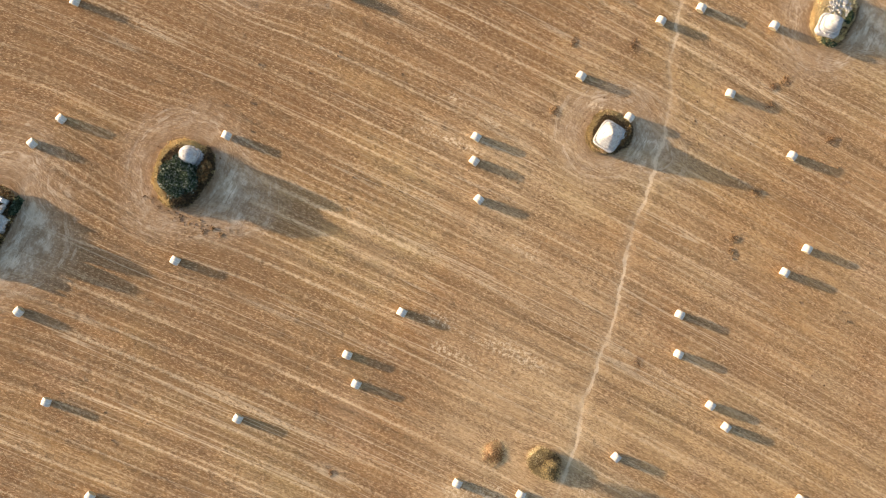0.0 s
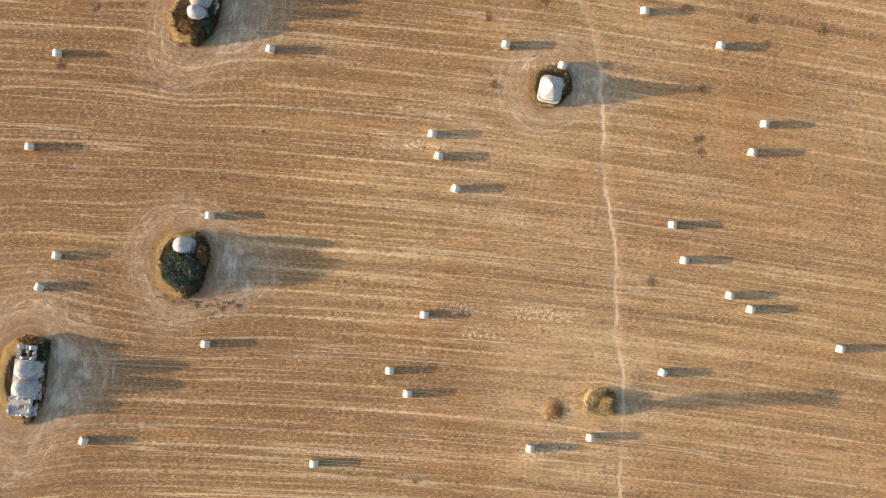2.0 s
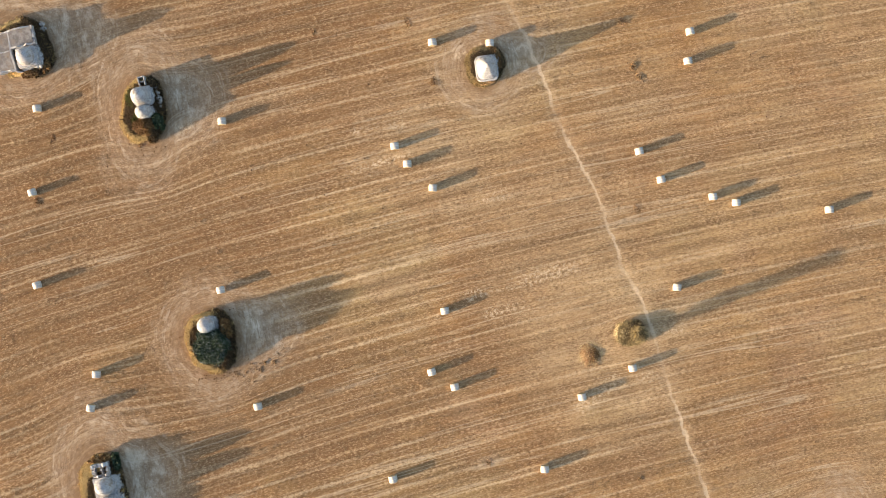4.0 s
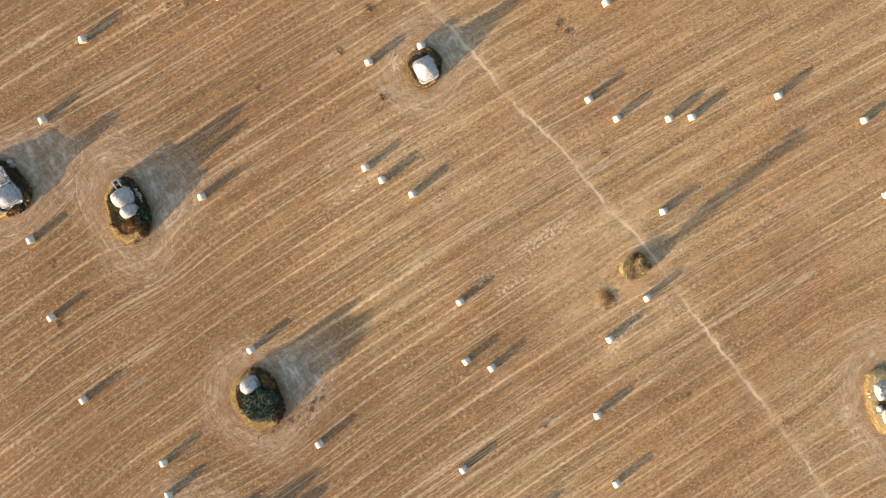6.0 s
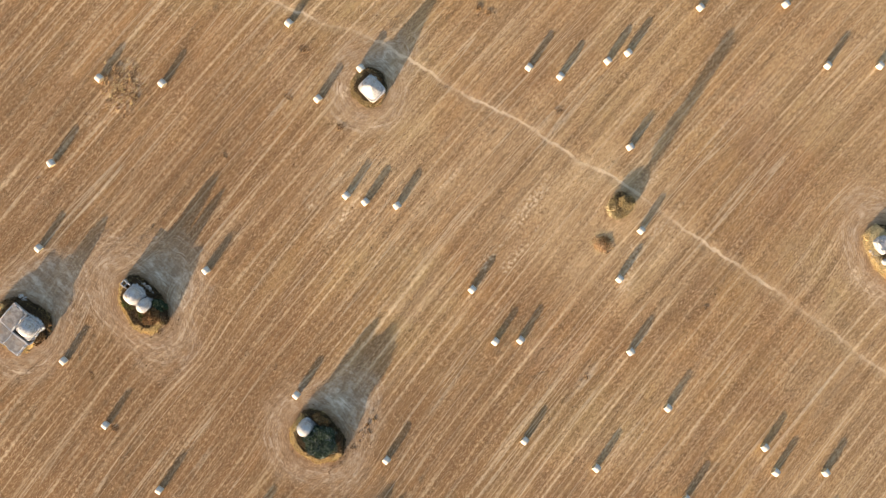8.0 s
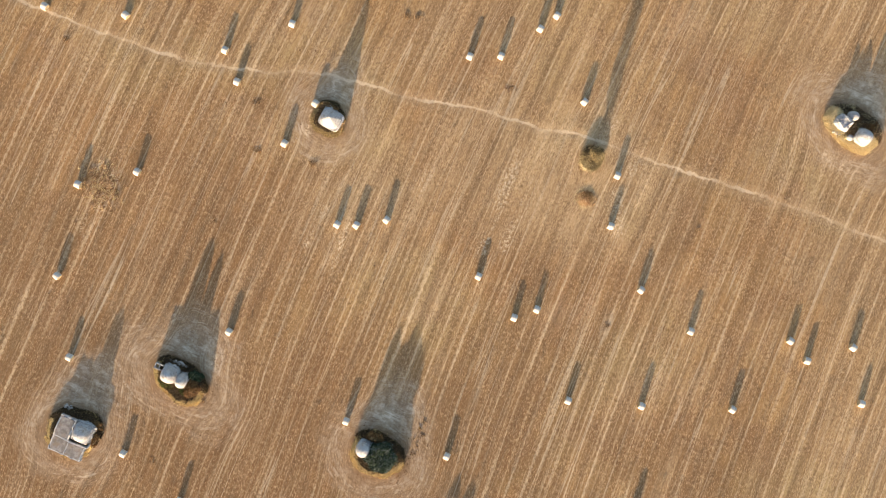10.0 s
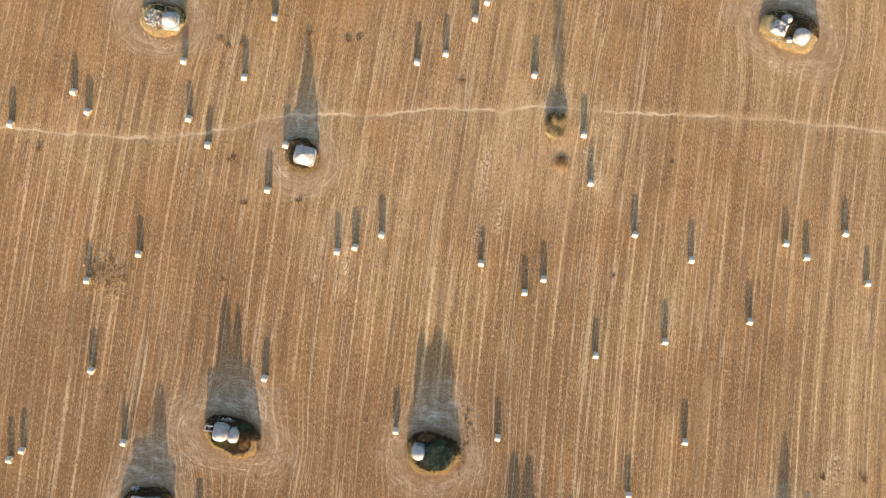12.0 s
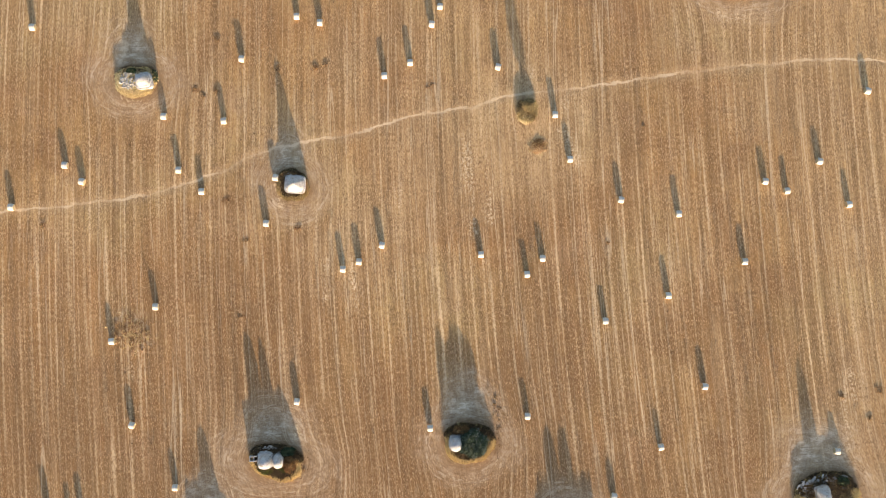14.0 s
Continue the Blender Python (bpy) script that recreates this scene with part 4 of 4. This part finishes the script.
def small_tree(x, y, z, height, seed, label):
    """A thin tree: tapered trunk, limbs, and a sparse crown of leaf clumps."""
    rnd = random.Random(seed)
    root = empty("tree", x, y, z, 0, label, "tree")
    def tube(name, pts, parent):
        verts, faces = [], []
        for p, w in pts:
            for q in range(8):
                b = math.tau * q / 8
                verts.append((p[0] + w * math.cos(b), p[1] + w * math.sin(b), p[2]))
        for l in range(len(pts) - 1):
            for q in range(8):
                faces.append((l * 8 + q, l * 8 + (q + 1) % 8, l * 8 + 8 + (q + 1) % 8, l * 8 + 8 + q))
        return from_arrays(name, verts, faces, TWIG, parent)
    tube("trunk", [((0, 0, -0.2), 0.2), ((0.05, 0.03, 1.2), 0.15), ((0.0, 0.1, 2.6), 0.11), ((0.05, 0.05, height * 0.8), 0.04)], root)
    clumps = []
    for k in range(18):
        a = 2.4 * k
        zz = 0.7 + (height - 1.2) * (k + 0.5) / 18
        reach = 0.62 * rnd.uniform(0.5, 1.0)
        tip = (reach * math.cos(a), reach * math.sin(a), zz + 0.5)
        tube("limb", [((0.03, 0.05, zz - 0.3), 0.05), (tuple(c * 0.55 for c in tip[:2]) + (zz + 0.15,), 0.035), (tip, 0.012)], root)
        clumps.append(tip)
    clumps.append((0, 0, height - 0.3))
    verts, faces = [], []
    for _ in range(4200):
        cx, cy, cz = rnd.choice(clumps)
        d = Vector((rnd.gauss(0, 1), rnd.gauss(0, 1), rnd.gauss(0, 1))).normalized() * rnd.uniform(0.2, 0.62)
        p = Vector((cx, cy, min(cz + d.z, height))) + Vector((d.x, d.y, 0))
        n1 = Vector((rnd.uniform(-1, 1), rnd.uniform(-1, 1), rnd.uniform(-1, 1))).normalized()
        n2 = n1.cross(Vector((rnd.uniform(-1, 1), rnd.uniform(-1, 1), 0.3))).normalized()
        l = rnd.uniform(0.06, 0.16)
        i = len(verts)
        verts += [tuple(p - n1 * l), tuple(p + n2 * l * 0.4), tuple(p + n1 * l), tuple(p - n2 * l * 0.4)]
        faces.append((i, i + 1, i + 2, i + 3))
    from_arrays("crown", verts, faces, OLIVE_LEAF, root)
    verts, faces = [], []
    for _ in range(1000):
        cx, cy, cz = rnd.choice(clumps)
        a = rnd.uniform(0, math.tau)
        r = rnd.uniform(0.25, 0.75)
        if rnd.random() > 0.62 - 0.38 * math.sin(a):
            continue
        p = Vector((cx + r * math.cos(a), cy + r * math.sin(a), min(cz + rnd.uniform(-0.4, 0.5), height)))
        n1 = Vector((-math.sin(a) + rnd.uniform(-.6, .6), math.cos(a) + rnd.uniform(-.6, .6), rnd.uniform(-0.5, 0.3))).normalized()
        n2 = n1.cross(Vector((rnd.uniform(-.5, .5), rnd.uniform(-.5, .5), 1))).normalized()
        l = rnd.uniform(0.15, 0.40)
        i = len(verts)
        verts += [tuple(p - n1 * l), tuple(p + n2 * 0.022), tuple(p + n1 * l), tuple(p - n2 * 0.022)]
        faces.append((i, i + 1, i + 2, i + 3))
    from_arrays("dry_sprays", verts, faces, DRY_TWIGS, root, "bleached straw-coloured twigs")
    return root


OLIVE_LEAF = leafy("dusty_olive_leaves", (0.060, 0.048, 0.026), (0.13, 0.10, 0.05), (0.36, 0.27, 0.13))
small_tree(15.5, 22.75, 0.3, 4.9, 501, "slender half-dry tree with sparse olive-brown leaves")



def tussock(x, y, z, reach, height, count, material, seed, label, lie=0.55, width=0.03, spread=0.7, blade=0.6):
    """A heap of long dry blades that rise from the middle, arch over and droop outwards."""
    rnd = random.Random(seed)
    verts, faces = [], []
    for _ in range(count):
        a, r0 = rnd.uniform(0, math.tau), reach * 0.75 * math.sqrt(rnd.random())
        px, py = r0 * math.cos(a), r0 * math.sin(a)
        b = a + rnd.gauss(0, spread)
        l = reach * blade * rnd.uniform(0.4, 1.0)
        top = height * max(0.1, 1 - (r0 / reach) ** 1.5) * rnd.uniform(0.5, 1.05)
        dx, dy = math.cos(b), math.sin(b)
        w = width * rnd.uniform(0.6, 1.5)
        i = len(verts)
        for f, zz in ((0.0, top * 0.75), (0.35, top), (0.7, top * (1 - 0.35 * lie)), (1.0, max(0.0, top * (0.85 - lie)))):
            cx, cy, ww = px + dx * l * f, py + dy * l * f, w * (1 - 0.8 * f)
            verts += [(cx - dy * ww, cy + dx * ww, zz), (cx + dy * ww, cy - dx * ww, zz + ww * 0.5)]
        for k in range(3):
            faces.append((i + 2 * k, i + 2 * k + 1, i + 2 * k + 3, i + 2 * k + 2))
    ob = from_arrays("straw_tussock", verts, faces, material)
    ob.matrix_basis = pose(x, y, z)
    return tagged(ob, label, "grass", kind="stuff")


tussock(15.35, 21.45, 0.3, 1.35, 0.65, 1300, STRAW, 521, "golden straw tussock drooping beside a small tree", spread=1.0)
tussock(15.75, 22.2, 0.25, 1.5, 0.6, 500, PALE_GRASS, 522, "bleached straw drooping under a small tree", spread=1.2)
# dark stalks stand in for the shaded hollow north-west of the crown
tussock(14.95, 22.9, 0.25, 1.15, 0.6, 700, DARK_SCRUB, 523, "stalks coloured dark as shade at the foot of a small tree", spread=1.5)
tussock(17.3, 15.9, -0.07, 1.2, 0.4, 420, RUST_LEAF, 524, "rusty dead stalks of a flattened bush", 0.4, spread=3.0, blade=0.35)
tussock(17.2, 16.3, -0.07, 2.2, 0.2, 260, PALE_GRASS, 525, "pale straw strewn round a flattened bush", 0.3, spread=3.0, blade=0.22)
tussock(17.4, 16.6, -0.07, 1.3, 0.4, 420, BROWN_LEAF, 526, "brown dead stalks in a flattened bush", 0.4, spread=3.0, blade=0.32)

# ---- round bales ----
BALES_WEST = [
    (-70.71, 6.06), (-67.05, 36.05), (-65.13, -43.94), (-61.75, 13.06), (-61.02, -47.03), (-59.31, -45.22), (-58.92, 10.32),
    (-54.04, -16.37), (-52.95, -58.25), (-50.72, -30.46), (-46.69, -10.61), (-45.26, 21.21), (-43.49, -40.93), (-42.79, 12.26),
    (-38.98, 8.67), (-35.25, 20.47), (-32.24, 30.82), (-29.49, -50.66), (-28.21, 3.36), (-26.64, 10.99),
]
BALES_MIDDLE = [
    (-23.1, -26.55), (-23.06, 37.93), (-19.2, 36.88), (-18.47, -53.43), (-15.39, -4.3), (-12.7, -3.08), (-8.86, -0.3),
    (-8.44, 28.05), (-6.1, -55.1), (-4.12, 30.23), (-0.77, -31), (-0.51, 36.68), (0.89, 39.62), (4.2, 51.83),
    (7.19, -49.53), (7.74, -1.86), (10.59, 29.56), (11.49, -51.12), (13.18, 60.81), (15.48, -5.18),
]
BALES_EAST = [
    (15.57, -29.03), (18.07, -2.49), (20.15, 21.58), (22.67, 14.12), (23.88, 58.36), (28.65, -13.03), (29.6, 63.62),
    (30.13, -42.54), (31.24, 7.32), (38.03, -34.27), (39.23, -8.77), (40.95, 4.96), (45.44, -24.09), (52.09, -3.05),
    (55.49, 10.44), (59.17, 8.82), (64.66, 13.81), (67.8, -35.01), (69.66, 6.55), (72.72, 25.63),
]
R_BALE, W_BALE = 0.56, 0.94


def bale_profile(w0, w1, r):
    bm = bmesh.new()
    rings = []
    for x, q in ((-w0, r - 0.07), (-w0 + 0.06, r), (-w0 * 0.4, r + 0.015), (w1 * 0.4, r + 0.015), (w1 - 0.06, r), (w1, r - 0.07)):
        rings.append([bm.verts.new((x, q * math.cos(math.tau * k / 28), max(-r + 0.05, q * math.sin(math.tau * k / 28)))) for k in range(28)])
    for a, b in zip(rings, rings[1:]):
        for k in range(28):
            bm.faces.new((a[k], a[(k + 1) % 28], b[(k + 1) % 28], b[k]))
    bmesh.ops.recalc_face_normals(bm, faces=bm.faces)
    return bm


def straw_end(side):
    bm = bmesh.new()
    x = side * W_BALE / 2
    centre = bm.verts.new((x + side * 0.0, 0, 0))
    loops = []
    for r, bulge in ((0.2, 0.0), (0.38, -0.012), (R_BALE - 0.07, 0.0)):
        loops.append([bm.verts.new((x + side * bulge, r * math.cos(math.tau * k / 28), max(-R_BALE + 0.05, r * math.sin(math.tau * k / 28)))) for k in range(28)])
    for k in range(28):
        bm.faces.new((centre, loops[0][k], loops[0][(k + 1) % 28]))
        for a, b in zip(loops, loops[1:]):
            bm.faces.new((a[k], b[k], b[(k + 1) % 28], a[(k + 1) % 28]))
    bmesh.ops.recalc_face_normals(bm, faces=bm.faces)
    return bm


def build_bale():
    root = empty("hay_bale", 0, 0, 0, 0, "round straw bale in white net wrap lying on stubble", "hay bale", "bales on the field")
    wrap = part("net_wrap", bale_profile(W_BALE / 2, W_BALE / 2, R_BALE), BALE_WRAP, root, smooth=True)
    for side in (-1, 1):
        part("straw_end", straw_end(side), BALE_STRAW, root, "pressed straw end")
    bm = bmesh.new()
    rings = [[bm.verts.new((x, (R_BALE + q) * math.cos(math.tau * k / 28), max(-R_BALE + 0.05, (R_BALE + q) * math.sin(math.tau * k / 28)))) for k in range(28)]
             for x, q in ((-0.05, 0.01), (-0.04, 0.03), (0.04, 0.03), (0.05, 0.01))]
    for a, b in zip(rings, rings[1:]):
        for k in range(28):
            bm.faces.new((a[k], a[(k + 1) % 28], b[(k + 1) % 28], b[k]))
    part("wrap_seam", bm, BALE_BAND, wrap)
    return root


first_bale = build_bale()
_rnd = random.Random(7)
for k, (bx, by) in enumerate(BALES_WEST + BALES_MIDDLE + BALES_EAST):
    turn = _rnd.gauss(-3, 7)
    zz = R_BALE - 0.06
    for key in MOUNDS:
        hz, f = mound_height(key, bx, by)
        if f > 0:
            zz += hz
    m = pose(bx, by, zz, _rnd.uniform(0, 360) * 0, 0, turn)
    if k == 0:
        first_bale.matrix_basis = m
    else:
        copy_thing(first_bale, m)


# ---- dry weeds and clods in the stubble ----
WEEDS = [(-17.1, -53.1, 0.7), (-26.2, 29.3, 0.8), (-0.7, 26.4, 0.8), (-22.9, 2.5, 0.8), (-34.9, 7.3, 0.9), (-31.5, 0.6, 0.7), (-52.7, -13.9, 1.0),
         (-50.6, -15.2, 0.8), (-48.6, -15.0, 0.8), (-51.0, 16.7, 0.6), (-36.4, 34.2, 0.8), (-19.9, 29.5, 0.7), (-32.7, -12.2, 0.5), (-65.7, 2.9, 0.7),
         (-40.2, 25.8, 0.9), (-36.6, 25.6, 0.7), (35.2, 19.7, 0.4), (29.1, 0.1, 0.5), (75.4, -24.8, 0.9), (73.5, -29.5, 0.7), (68.8, -25.8, 0.6), (-18.4, 30.0, 0.5),
         (10.0, -27.1, 0.35), (10.2, -25.9, 0.3), (-22.0, -38.1, 0.3), (-38.7, 24.8, 0.6), (-36.1, 43.3, 0.7), (-25.0, -49.6, 0.5)]
for k, (wx, wy, r) in enumerate(WEEDS):
    shrub(wx, wy, -0.05, r * 1.15, r * 0.95, 0.05, int(110 * r), BROWN_LEAF, 600 + k, "low dry brown weed in the stubble", 0.075, "dry_weed", "weed", 11, (RUST_LEAF, 2.2))

_rnd = random.Random(33)
for label, mat, n_spots in (("scattered rusty weed stalks beside a bale", RUST_LEAF, 150), ("dark rusty weed stalks beside a bale", BROWN_LEAF, 70), ("golden broken stalks beside a bale", DRY_GRASS, 25), ("pale broken straw stalks beside a bale", PALE_GRASS, 60)):
    tufts("weed_patch", [(-50.6 + _rnd.gauss(0, 1.7), -15.0 + _rnd.gauss(0, 1.6), -0.08, _rnd.uniform(0.6, 1.2)) for _ in range(n_spots)],
          mat, _rnd.randrange(999), 0.26, 0.03, 5, label, "weeds", 1.5)


def soil_clods(count):
    """Small dark clods strewn over the field as one mesh."""
    rng = np.random.default_rng(77)
    verts, faces = [], []
    xs, ys = rng.uniform(-78, 80, count * 3), rng.uniform(-62, 68, count * 3)
    keep = rng.random(count * 3) < np.clip(1.3 * rows_noise(xs, ys, 0.16, 0.16, 8) ** 2, 0.05, 1) * np.where(xs < 0, 1.0, 0.55)
    spots = list(zip(xs[keep], ys[keep], 0.05 + 0.12 * rng.random(int(keep.sum())) ** 3))
    # crumbs turned up along the far edge of the shrub's mound and of the other large mounds
    for mx, my, side, reach, many in ((5.75, -33.6, 4.9, 9.0, 90), (-26.6, -36.8, 5.4, 5.0, 14), (66.2, -42.6, 5.9, 8.0, 60)):
        for _ in range(many):
            f = rng.random()
            spots.append((mx + side + rng.normal(0, 0.5) - 0.5 * side * max(0.0, 0.25 - f), my - 3.0 + reach * f, rng.uniform(0.05, 0.15)))
    for x, y, r in spots:
        i = len(verts)
        k = rng.uniform(0.7, 1.3, 6) * r
        z = -0.06
        verts += [(x + k[0], y, z), (x, y + k[1], z), (x - k[2], y, z), (x, y - k[3], z), (x + 0.3 * k[4] - 0.15 * r, y, z + 0.38 * k[4]), (x, y, z - r)]
        faces += [(i, i + 1, i + 4), (i + 1, i + 2, i + 4), (i + 2, i + 3, i + 4), (i + 3, i, i + 4), (i + 1, i, i + 5), (i + 2, i + 1, i + 5), (i + 3, i + 2, i + 5), (i, i + 3, i + 5)]
    return tagged(from_arrays("soil_clods", verts, faces, CLOD), "small dark soil clods strewn over the stubble", "clods", kind="stuff")


soil_clods(1500)
